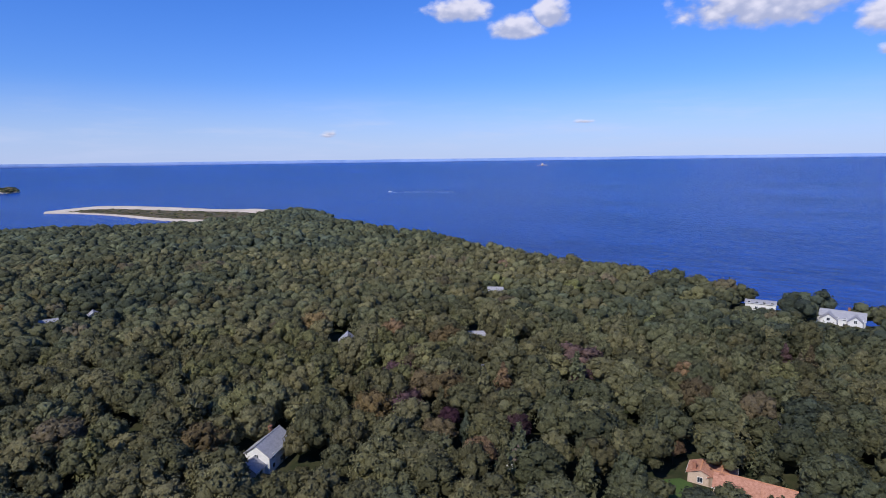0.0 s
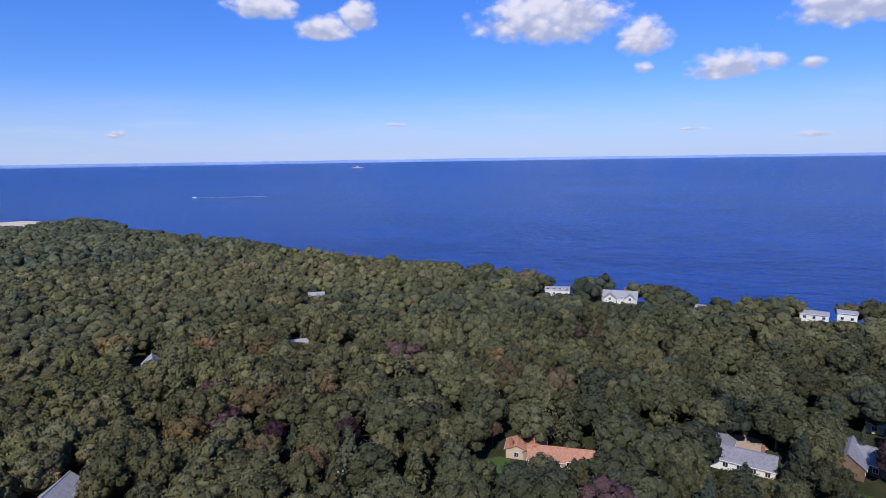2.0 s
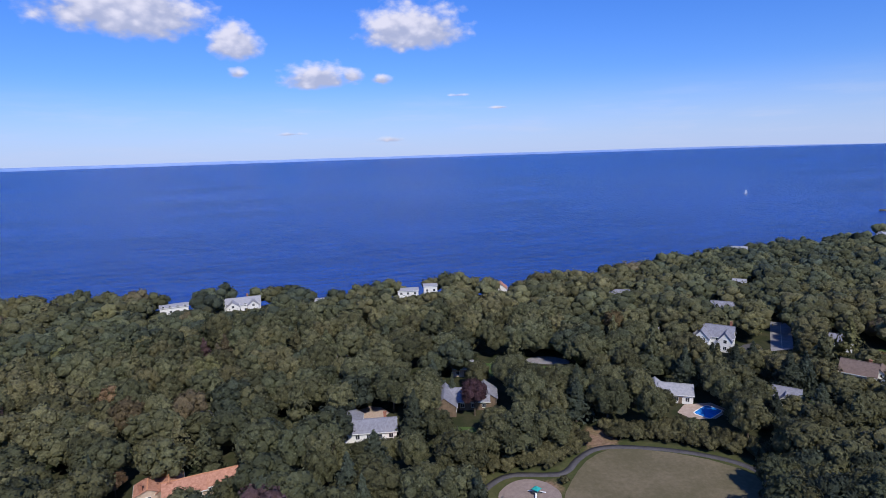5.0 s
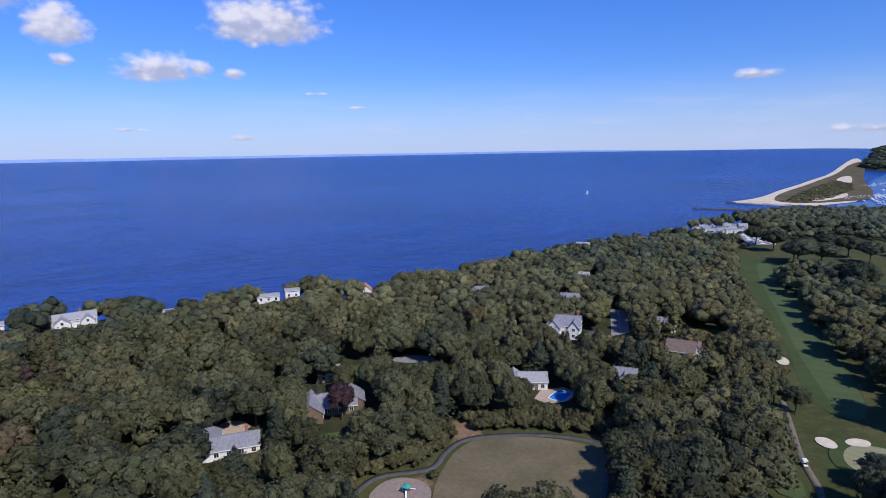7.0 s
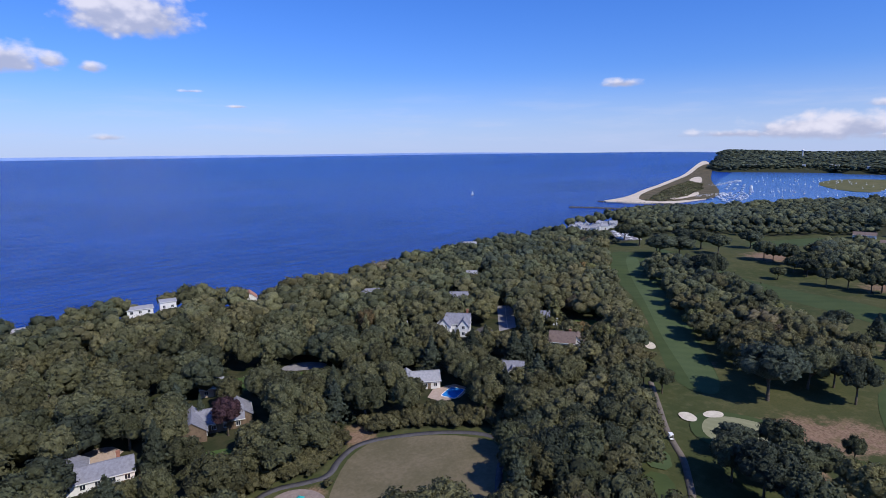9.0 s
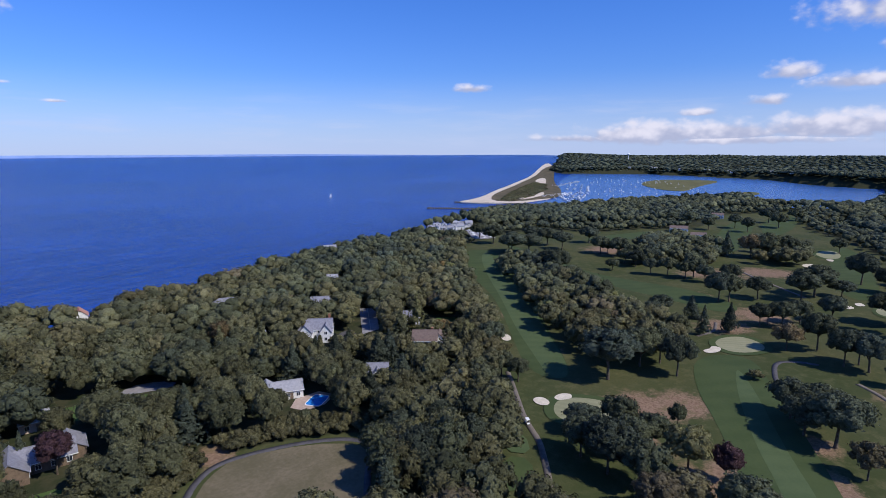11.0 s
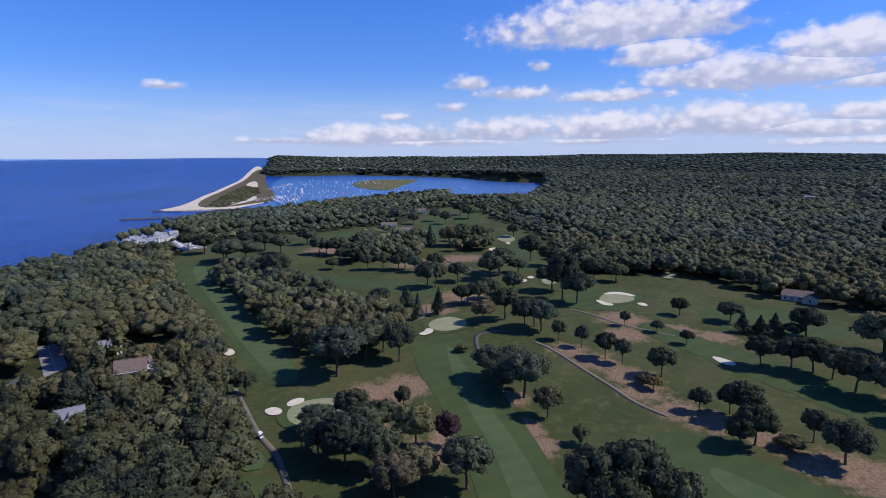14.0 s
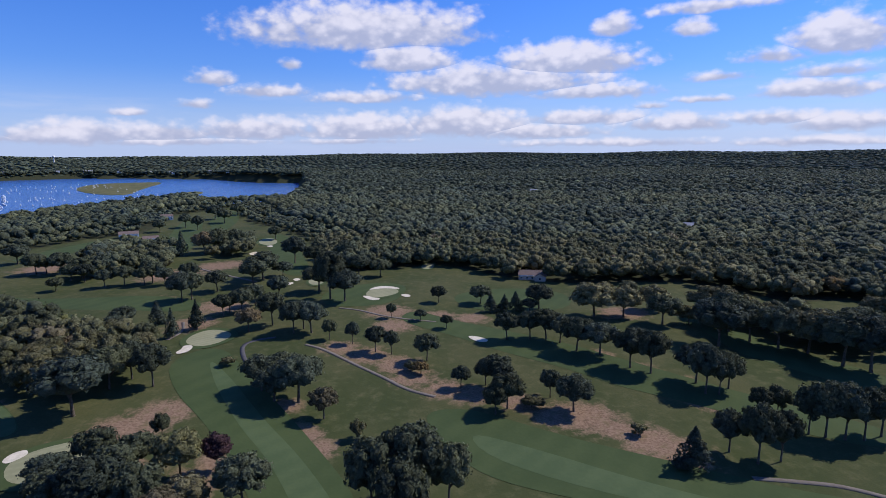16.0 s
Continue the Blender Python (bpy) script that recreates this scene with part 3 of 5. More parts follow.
def shores():
    drape("sand_spit", [(1030, 662), (1120, 668), (1223, 698), (1400, 766), (1583, 826), (1900, 940), (2260, 1066), (2900, 1310), (3300, 1440), (3080, 1310), (2500, 1075), (2000, 860), (1700, 725), (1470, 610), (1250, 525), (1150, 530), (1075, 535), (1040, 594)],
          BEACH, 0, "long pale sand spit between sea and bay", "beach", 1, 60.0, 2.0, 5.0)
    drape("dune_scrub", [(1105, 552), (1100, 610), (1223, 678), (1400, 744), (1583, 804), (1900, 918), (2260, 1044), (2900, 1284), (3090, 1300), (2510, 1060), (2010, 850), (1712, 714), (1478, 600), (1258, 518)], SCRUB, 0, "dark green and brown dune scrub on the sand spit", "scrub", 1, 60.0, 2.6, 3.0)
    drape("sand_lot", [(1735, 762), (1850, 855), (2090, 950), (2180, 962), (1990, 870)], BEACH, 0, "bare pale sand between the dunes and the marina", "sand", 1, 60.0, 3.1, 1.0)
    drape("sand_lot", [(1150, 556), (1170, 590), (1290, 600), (1410, 625), (1300, 572)], BEACH, 0, "bare pale sand lot beside the marina", "sand", 1, 60.0, 3.1, 1.0)
    drape("marsh_island", [(2029, 534), (2255, 529), (2281, 398), (2251, 307), (1856, 324), (1628, 308), (1639, 367), (1821, 473)], REED, 0, "low green and brown salt marsh in the bay", "marsh", 1, 90.0, 1.2, 3.0)
    drape("marsh_island", [(1500, 150), (1560, 190), (1700, 170), (1640, 130)], REED, 0, "low brown salt marsh along the bay's edge", "marsh", 1, 90.0, 1.0, 3.0)
    drape("marsh_island", [(1380, -40), (1420, 40), (1460, 30), (1430, -60)], REED, 0, "low brown salt marsh along the bay's edge", "marsh", 1, 90.0, 1.0, 3.0)
    drape("bay_shallows", [(1100, 520), (1236, 510), (1455, 590), (1855, 775), (2576, 1000), (2640, 1010), (2690, 743), (2600, 455), (2420, 174), (2071, -10), (1967, -145), (1500, -112), (1050, -40), (1020, 50), (1160, 134), (1090, 190), (965, 268), (880, 330)],
          BAY, 0, "calm blue water of the sheltered bay", "water", 1, 120.0, 0.5)
    drape("sand_spit", [(-1477, 396), (-1542, 494), (-1569, 579), (-1309, 653), (-1172, 673), (-1123, 742), (-960, 690), (-900, 560), (-1000, 500), (-1104, 483), (-1270, 477), (-1402, 448)],
          BEACH, 0, "low pale sand spit beyond the wooded headland", "beach", 1, 90.0, 2.0, 5.0)
    drape("dune_scrub", [(-1440, 445), (-1458, 530), (-1232, 596), (-1069, 660), (-940, 640), (-930, 560), (-1088, 500), (-1251, 492)], SCRUB, 0, "brown heath scrub on the sand spit", "scrub", 1, 90.0, 2.6, 3.0)
    drape("wooded_island", [(-2739, 600), (-2742, 679), (-2562, 660), (-2500, 590)], BEACH, 0, "small far island with a pale shore", "island", 1, 90.0, 3.0, 5.0)
    stones = [(900, 640), (915, 610), (930, 560), (945, 494)]
    jetty("jetty", stones, 7.0, "dark rubble stone jetty reaching into the sea")
    jetty("jetty", [(1040, 668), (1046, 630), (1060, 570), (1075, 525)], 6.0, "dark rubble stone jetty at the spit's end")


def jetty(name, points, width, label):
    rng = np.random.default_rng(3)
    p = rounded(points, 2, False)
    vs, fs = [], []
    for a, b in zip(p, p[1:]):
        n = max(2, int(np.linalg.norm(b - a) / 3))
        for s in range(n):
            for w in (-1, 0, 1):
                c = a + (b - a) * s / n + rng.normal(0, 0.5, 2) + np.array([w * width / 3, 0])
                r, k = rng.uniform(1.2, 2.2), len(vs)
                for dx, dy, dz in ((-1, -1, -1), (1, -1, -1), (1, 1, -1), (-1, 1, -1), (-0.6, -0.7, 0.8), (0.7, -0.6, 0.9), (0.6, 0.7, 0.7), (-0.7, 0.6, 0.9)):
                    vs.append((c[0] + dx * r, c[1] + dy * r, 1.0 - abs(w) * 0.6 + dz * r * 0.8))
                fs += [[k + q for q in face] for face in ((4, 5, 6, 7), (0, 1, 5, 4), (1, 2, 6, 5), (2, 3, 7, 6), (3, 0, 4, 7))]
    tagged(mesh_of(name, np.array(vs), np.array(fs), STONE), label, "jetty", kind="structure")


build_ground()
far_shore()
golf_course()
park()
shores()

# ---------------------------------------------------------------- trees
TONES = {"o": (0.02, 0.3), "c": (0.0, 0.1), "w": (0.45, 0.6), "b": (0.3, 0.6), "r": (0.76, 0.82), "p": (0.97, 1.0), "y": (0.84, 0.88), "g": (0.55, 0.68), "s": (0.0, 0.02), "f": (0.05, 0.5), "m": (0.58, 0.68), "n": (0.74, 0.8), "u": (0.91, 0.93)}


def ico(sub):
    bm = bmesh.new()
    bmesh.ops.create_icosphere(bm, subdivisions=sub, radius=1.0)
    v = np.array([q.co[:] for q in bm.verts])
    f = np.array([[q.index for q in face.verts] for face in bm.faces])
    bm.free()
    return v, f


ICO = {1: ico(1), 2: ico(2)}


def unit(v):
    return v / (np.linalg.norm(v, axis=-1, keepdims=True) + 1e-9)


def crown_cloud(rng, clumps, leaves, leaf, kind="o", core=1, base=0.30):
    """Points, triangles and normals of a crown in a box of half width 1 and height 1 (metres come with its scale): rounded boughs of
    foliage over a dome, each a lumpy mass with loose leaves on it, uneven in outline."""
    vs, fs, ns, at = [], [], [], 0
    tall = 2.1
    half = (0.98 - base) / 2 * tall
    mid = np.array([0, 0, (base + 0.98) / 2 * tall])
    for i in range(clumps):
        if kind == "c":
            h = (i + 0.5) / clumps
            a = i * 2.4
            c = np.array([math.cos(a) * 0.45 * (1 - h), math.sin(a) * 0.45 * (1 - h), (0.12 + 0.84 * h) * tall])
            r = np.array([0.62 * (1.05 - h), 0.62 * (1.05 - h), 0.30])
        elif i == 0:
            c = mid - (0, 0, 0.1 * half)
            r = np.array([0.66, 0.66, 0.66 * half])
        else:
            z = 1 - (i - 0.4) / (clumps - 1) * 1.38 + rng.uniform(-0.1, 0.1)
            z = min(1.0, max(-0.5, z))
            a = i * 2.39996 + rng.uniform(-0.35, 0.35)
            w = math.sqrt(max(0.0, 1 - z * z))
            q = 0.66 * rng.uniform(0.82, 1.12)
            c = mid + np.array([w * math.cos(a) * q, w * math.sin(a) * q, z * q * half])
            s = min(0.56, max(0.27, 1.42 / math.sqrt(clumps))) * rng.uniform(0.78, 1.2)
            r = np.array([s, s, s * 0.9])
        solid = kind != "c" or i % 3 == 0
        if solid:
            v, f = ICO[core]
            d = v
            v = v * r * (0.66 + 0.34 * rng.random((len(v), 1)) + (0.14 if leaves < 12 else 0)) + c
            vs.append(v)
            fs.append(f + at)
            ns.append(unit(unit(d + rng.normal(0, 0.3, d.shape)) + 0.4 * unit(v - mid)))
            at += len(v)
        n = leaves
        if not n:
            continue
        d = unit(rng.normal(size=(n, 3)))
        d[:, 2] = np.where(d[:, 2] < -0.35, -d[:, 2], d[:, 2])
        p = c + d * r * rng.uniform(0.78, 1.12, (n, 1))
        nrm = unit(d + rng.normal(0, 0.42, (n, 3)))
        x = unit(np.cross(nrm, rng.normal(size=(n, 3))))
        y = np.cross(nrm, x)
        k = leaf * rng.uniform(0.6, 1.3, (n, 1))
        vs.append(np.stack([p - x * k - y * k * 0.5, p + x * k - y * k * 0.5, p + y * k], 1).reshape(-1, 3))
        fs.append(np.arange(3 * n).reshape(-1, 3) + at)
        ns.append(np.repeat(unit(0.8 * nrm + 0.3 * d + 0.25 * unit(p - mid)), 3, 0))
        at += 3 * n
    v = np.concatenate(vs)
    v[:, 2] /= tall
    return v, np.concatenate(fs), np.concatenate(ns)


def limb(vs, fs, a, b, ra, rb, sides=6):
    a, b = np.array(a, float), np.array(b, float)
    w = (b - a) / np.linalg.norm(b - a)
    x = np.cross(w, (0.3, 0.9, 0.1))
    x /= np.linalg.norm(x)
    y = np.cross(w, x)
    k = len(vs)
    for c, r in ((a, ra), (b, rb)):
        for i in range(sides):
            t = 2 * math.pi * i / sides
            vs.append(c + (x * math.cos(t) + y * math.sin(t)) * r)
    for i in range(sides):
        j = (i + 1) % sides
        fs.append((k + i, k + j, k + sides + j))
        fs.append((k + i, k + sides + j, k + sides + i))


def trunk_mesh(rng, kind):
    vs, fs = [], []
    lean = rng.normal(0, 0.03, 2)
    fork = (lean[0], lean[1], 0.9 if kind in "cs" else 0.42)
    limb(vs, fs, (0, 0, -0.03), (lean[0] * 0.4, lean[1] * 0.4, 0.16), 0.06, 0.042)
    limb(vs, fs, (lean[0] * 0.4, lean[1] * 0.4, 0.16), fork, 0.042, 0.008 if kind in "cs" else 0.03)
    if kind not in "cs":
        for i in range(5):
            a = i * 1.256 + rng.uniform(-0.4, 0.4)
            q = rng.uniform(0.35, 0.6)
            limb(vs, fs, (fork[0], fork[1], fork[2] - 0.06 * (i % 3)), (q * math.cos(a), q * math.sin(a), rng.uniform(0.58, 0.8)), 0.03, 0.01, 5)
    return np.array(vs), np.array(fs)


def tree_model(kind, seed):
    """One tree: an Empty at its foot with a trunk and a crown, one unit high and one unit in half width."""
    rng = np.random.default_rng(seed)
    root = new({"b": "shrub", "y": "shrub", "c": "conifer", "s": "conifer"}.get(kind, "tree"))
    tv, tf = trunk_mesh(rng, kind)
    mesh_of("trunk", tv, tf, BARK, root)
    if kind in "cs":
        v, f, nv = crown_cloud(rng, 16, 70, 0.085, "c", 1)
    elif kind == "b":
        v, f, nv = crown_cloud(rng, 11, 60, 0.075, "o", 1, 0.05)
    elif kind == "w":
        v, f, nv = crown_cloud(rng, 26, 66, 0.056, "o", 1, 0.1)
    elif kind in "fmn":
        v, f, nv = crown_cloud(rng, 26, 66, 0.056, "o", 1, 0.04)
    elif kind == "u":
        v, f, nv = crown_cloud(rng, 18, 44, 0.05, "o", 1, 0.2)
    else:
        v, f, nv = crown_cloud(rng, 25, 62, 0.058, "o", 1, 0.24)
    lo, hi = TONES[kind]
    mesh_of("crown", v, f, FOLIAGE, root, [("tone", np.full(len(v), rng.uniform(lo, hi)))], nv)
    return root


LABELS = {"o": ("broad green oak tree with a rounded crown on the golf course", "tree"), "c": ("dark conical evergreen tree standing on grass", "conifer"), "w": ("pale green spreading willow tree", "tree"),
          "b": ("low bushy shrub on worn grass", "shrub"), "r": ("reddish brown tree with thin early autumn leaves", "tree"), "p": ("dark purple-leaved plum tree", "tree"),
          "y": ("small golden orange shrub", "shrub"), "g": ("bright green young maple tree", "tree"),
          "f": ("leafy green oak tree at the wood's edge by the park", "tree"), "m": ("yellow-green maple tree by the park", "tree"), "n": ("reddish brown oak tree by the park", "tree"),
          "s": ("blue-grey spruce tree with layered boughs", "conifer"), "u": ("pinkish grey tree losing its leaves", "tree")}
# trees of the golf course, stand by stand: place, half width, height, kind
STANDS = {
    "row_south": [
        (225, -103, 6.2, 12.9, "o"), (222, -113, 6.5, 12.9, "o"), (218, -119, 7.8, 13.9, "o"), (211, -122, 6.4, 12.2, "o"),
        (199, -123, 7.4, 14.7, "o"), (191, -129, 8.8, 14.1, "o"), (175, -132, 7.2, 15.8, "o"), (168, -136, 6.7, 16.7, "o"),
        (156, -146, 7.4, 15.0, "o"), (148, -143, 6.6, 17.7, "o"), (146, -147, 4.9, 15.2, "o"), (149, -154, 5.7, 13.3, "o"),
    ],
    "row_middle": [
        (184, -66, 3.8, 8.3, "o"), (182, -75, 4.3, 9.6, "o"), (177, -77, 6.3, 12.8, "o"), (161, -74, 6.1, 12.1, "o"),
        (159, -82, 3.9, 3.9, "b"), (163, -91, 3.9, 10.1, "o"), (151, -93, 6.7, 12.1, "o"), (131, -103, 2.4, 3.8, "b"),
        (112, -106, 5.3, 10.8, "c"), (116, -122, 5.1, 12.5, "o"), (159, -69, 4.8, 9.6, "o"),
    ],
    "row_path": [
        (251, -27, 3.7, 9.5, "o"), (243, -36, 3.4, 10.3, "o"), (231, -44, 4.7, 11.4, "o"), (226, -50, 3.4, 10.8, "o"),
        (214, -62, 5.7, 11.9, "o"), (206, -53, 3.0, 4.4, "b"), (202, -56, 3.2, 4.8, "y"),
    ],
    "far_row": [
        (274, -61, 2.9, 7.7, "o"), (266, -74, 3.4, 5.9, "o"), (251, -83, 3.3, 6.8, "o"), (295, -93, 4.8, 9.5, "o"),
        (287, -115, 6.7, 10.7, "o"), (270, -114, 4.5, 9.1, "c"), (268, -121, 4.3, 8.6, "c"), (267, -127, 4.9, 9.7, "c"),
        (265, -140, 8.0, 13.9, "o"), (262, -133, 4.6, 7.4, "o"),
    ],
    "willows": [
        (240, -158, 11.9, 18.5, "w"), (234, -171, 8.7, 16.3, "w"), (239, -192, 8.5, 13.6, "w"), (216, -180, 8.5, 14.3, "o"),
        (212, -192, 5.9, 10.0, "w"), (224, -213, 9.5, 14.9, "w"), (184, -183, 10.9, 19.6, "o"), (199, -203, 10.3, 18.3, "o"),
        (207, -200, 7.5, 14.0, "o"),
    ],
    "front_stand": [
        (121, -21, 7.0, 19.5, "o"), (122, -31, 8.3, 20.5, "o"), (118, -39, 6.0, 16.3, "o"), (109, -25, 6.3, 19.0, "o"),
    ],
    "middle_stand": [
        (205, 3, 7.3, 13.3, "o"), (206, -5, 7.7, 13.4, "o"), (192, -9, 9.4, 17.3, "o"), (195, -1, 7.4, 12.4, "o"),
        (177, -16, 4.9, 10.6, "r"), (160, -24, 2.5, 6.3, "b"),
    ],
    "near_green": [
        (154, 15, 4.2, 11.2, "p"), (134, 8, 7.1, 14.1, "o"), (152, 24, 6.5, 14.4, "g"), (160, 35, 5.5, 11.2, "o"),
        (165, 46, 6.3, 11.5, "o"), (153, 39, 6.2, 12.0, "o"), (158, 55, 6.2, 9.4, "o"), (141, 42, 7.6, 15.8, "o"),
        (145, 51, 6.1, 11.9, "o"), (139, 32, 6.6, 13.8, "o"), (133, 21, 6.3, 11.1, "r"), (128, 26, 6.2, 11.6, "r"),
        (178, 32, 3.0, 7.9, "o"),
    ],
    "big_oaks": [
        (203, 62, 11.4, 19.8, "o"), (224, 56, 8.6, 16.4, "o"), (221, 41, 7.2, 16.1, "o"), (232, 50, 7.5, 14.4, "o"),
    ],
    "back_green": [
        (282, 42, 3.5, 12.8, "c"), (290, 32, 4.5, 13.6, "c"), (346, 45, 8.2, 17.2, "o"), (349, 40, 7.2, 16.6, "o"),
        (364, 27, 7.5, 13.1, "o"), (309, 21, 5.4, 11.9, "o"), (313, 12, 6.5, 13.2, "o"), (324, 5, 6.0, 12.4, "o"),
        (282, -3, 7.3, 16.5, "o"), (265, -12, 6.9, 15.7, "o"), (263, -20, 7.7, 15.1, "o"), (275, 8, 6.3, 11.9, "r"),
        (335, -8, 6.9, 14.0, "o"), (373, 6, 9.5, 17.5, "o"), (270, -17, 6.2, 14.4, "o"),
    ],
    "top_left": [
        (314, 18, 4.5, 10.3, "o"), (406, 97, 6.3, 11.7, "o"), (407, 86, 6.8, 13.2, "o"), (400, 73, 6.2, 12.2, "o"),
        (394, 60, 6.1, 11.9, "o"), (394, 45, 6.9, 13.4, "o"), (429, 114, 7.6, 12.4, "o"), (436, 124, 6.9, 11.7, "o"),
        (463, 146, 6.9, 10.7, "o"), (361, 148, 9.1, 21.2, "o"), (370, 158, 8.2, 18.8, "o"), (329, 120, 7.2, 13.3, "o"),
        (331, 130, 6.6, 13.5, "o"), (434, 204, 12.1, 15.9, "o"), (434, 223, 13.8, 18.0, "o"),
    ],
    "fairway_oaks": [
        (204, 113, 6.4, 14.2, "o"), (182, 89, 4.4, 9.4, "o"), (182, 96, 4.9, 10.8, "o"), (161, 85, 4.4, 9.9, "o"),
        (209, 108, 2.5, 4.8, "b"), (292, 67, 6.2, 10.4, "o"), (200, 117, 4.9, 11.8, "o"), (209, 126, 5.1, 10.8, "o"),
    ],
    "park_side": [
        (102, 85, 6.3, 15.1, "o"), (107, 80, 6.3, 16.8, "o"), (115, 76, 6.4, 17.0, "o"), (112, 98, 5.1, 10.6, "o"),
        (120, 95, 6.1, 11.8, "o"), (122, 73, 4.9, 15.6, "o"), (127, 88, 6.1, 14.4, "o"), (136, 84, 5.4, 14.7, "o"),
    ],
    "top_right": [
        (442, -24, 9.9, 20.5, "o"), (423, -37, 8.6, 15.8, "o"), (396, -13, 7.3, 10.4, "o"), (391, 0, 11.9, 18.3, "o"),
        (321, -36, 10.0, 27.8, "o"), (313, -43, 9.8, 18.2, "o"), (344, -32, 10.6, 16.4, "o"), (373, -76, 7.7, 12.1, "o"),
        (382, -63, 7.9, 14.5, "o"), (571, -14, 6.9, 13.6, "o"), (520, 35, 15.8, 28.7, "o"), (525, 21, 13.2, 27.0, "o"),
        (516, 46, 10.4, 19.1, "r"), (511, 63, 6.2, 18.9, "c"), (405, 69, 8.3, 15.3, "o"), (432, -63, 8.9, 17.9, "o"),
    ],
    "right_group": [
        (109, -125, 5.7, 17.2, "o"), (108, -132, 4.9, 15.2, "o"), (129, -147, 3.8, 10.4, "o"), (128, -153, 3.9, 10.5, "o"),
        (117, -153, 5.4, 14.8, "o"), (114, -156, 6.5, 17.3, "o"), (111, -160, 6.6, 17.4, "o"), (109, -165, 5.8, 16.8, "o"),
        (109, -172, 5.9, 15.9, "o"), (274, -202, 5.2, 8.4, "b"),
    ],
    "right_wood": [
        (185, -201, 9.1, 17.2, "o"), (175, -206, 10.4, 18.6, "o"), (167, -213, 10.4, 19.7, "w"), (152, -213, 11.5, 21.8, "o"),
        (144, -217, 11.4, 21.7, "o"), (216, -213, 10.0, 17.6, "w"), (208, -216, 8.4, 15.6, "w"), (173, -264, 10.4, 19.4, "w"),
        (176, -234, 9.1, 14.2, "o"), (171, -248, 9.3, 15.7, "o"), (198, -222, 7.7, 13.3, "w"),
    ],
    "accents": [
        (-140, 144, 6.5, 10.6, "u"), (-119, 126, 6.7, 10.8, "u"), (-93, 193, 10.3, 13.3, "u"), (-81, 132, 4.2, 11.2, "p"),
        (-94, 125, 3.5, 10.2, "s"), (-82, 115, 4.6, 11.4, "y"), (-99, 118, 5.6, 10.0, "r"), (-44, 154, 2.9, 7.4, "y"),
        (-48, 151, 2.1, 12.8, "s"), (-96, 138, 3.2, 5.7, "y"), (-102, 127, 3.7, 9.3, "p"), (-163, 88, 6.1, 12.0, "o"),
        (-86, 182, 6.5, 10.6, "u"),
    ],
    "pines": [
        (135, 158, 5.6, 14.3, "s"), (151, 152, 6.9, 14.6, "s"), (162, 140, 6.9, 14.6, "s"), (169, 140, 5.9, 13.6, "s"),
        (153, 165, 5.3, 11.5, "c"), (59, 166, 4.9, 12.4, "p"), (-6, 165, 5.5, 11.2, "o"), (169, 162, 4.9, 10.9, "c"),
        (55, 177, 2.4, 10.0, "c"), (152, 120, 5.9, 12.4, "s"), (137, 122, 5.0, 11.2, "s"),
    ],
    "top_open": [
        (471, 259, 10.8, 17.7, "o"), (422, 214, 12.0, 18.4, "o"), (499, 231, 9.9, 15.1, "o"), (481, 208, 10.6, 16.4, "o"),
        (465, 187, 9.1, 15.7, "o"), (516, 181, 9.9, 15.0, "o"), (459, 151, 8.3, 15.1, "o"), (456, 135, 8.6, 15.8, "o"),
        (442, 119, 8.3, 14.4, "o"), (446, 108, 8.3, 14.4, "o"), (491, 286, 9.7, 15.6, "o"), (397, 248, 4.3, 8.6, "b"),
        (435, 283, 8.9, 16.2, "o"), (408, 125, 5.2, 8.7, "o"), (307, 52, 4.8, 10.8, "c"), (301, 66, 6.4, 11.9, "o"),
        (233, 16, 3.0, 3.8, "b"),
    ],
    "clubhouse_side": [
        (701, 128, 14.3, 22.0, "o"), (719, 153, 14.7, 20.0, "o"), (674, 103, 10.3, 18.6, "o"), (735, 187, 13.7, 17.9, "o"),
        (699, 80, 10.6, 23.0, "o"), (676, 65, 10.2, 22.2, "o"), (771, 53, 15.4, 25.2, "o"), (730, 40, 13.2, 23.9, "o"),
        (814, 27, 14.7, 19.2, "o"),
    ],
}

MODELS = {k: [tree_model(k, 11 * i + ord(k)) for i in range(5 if k in "of" else 1)] for k in "ocwbrpygsufmn"}
USED = set()
CLEARINGS = []


def plant(kind, x, y, r, h, rng, label="", group=""):
    """Places a tree; the first of each model is the model itself."""
    i = int(rng.integers(len(MODELS[kind])))
    m = Matrix.LocRotScale((x, y, ground_z(x, y) - 0.05), Euler((0, 0, rng.uniform(0, 6.28))), (r, r, h))
    root = MODELS[kind][i]
    if (kind, i) in USED:
        s = root.scale
        root = copy_thing(root, m @ Matrix.Diagonal((1 / s[0], 1 / s[1], 1 / s[2], 1)))
    else:
        root.matrix_basis = m
        USED.add((kind, i))
    tagged(root, label or LABELS[kind][0], LABELS[kind][1], group)
    return root


def golf_trees():
    rng = np.random.default_rng(21)
    for stand, rows in STANDS.items():
        for x, y, r, h, kind in rows:
            garden = stand in ("accents", "pines")
            far = 0.72 if stand == "clubhouse_side" or r > 13 else 1.0
            plant(kind, x, y, r * 1.12 * far, h * 1.04 * far, rng, LABELS[kind][0].replace("on the golf course", "in a garden") if garden else "", "garden trees" if garden else "golf course trees " + stand.replace("_", " "))
            if garden:
                CLEARINGS.append((x, y, r * 0.9))


golf_trees()

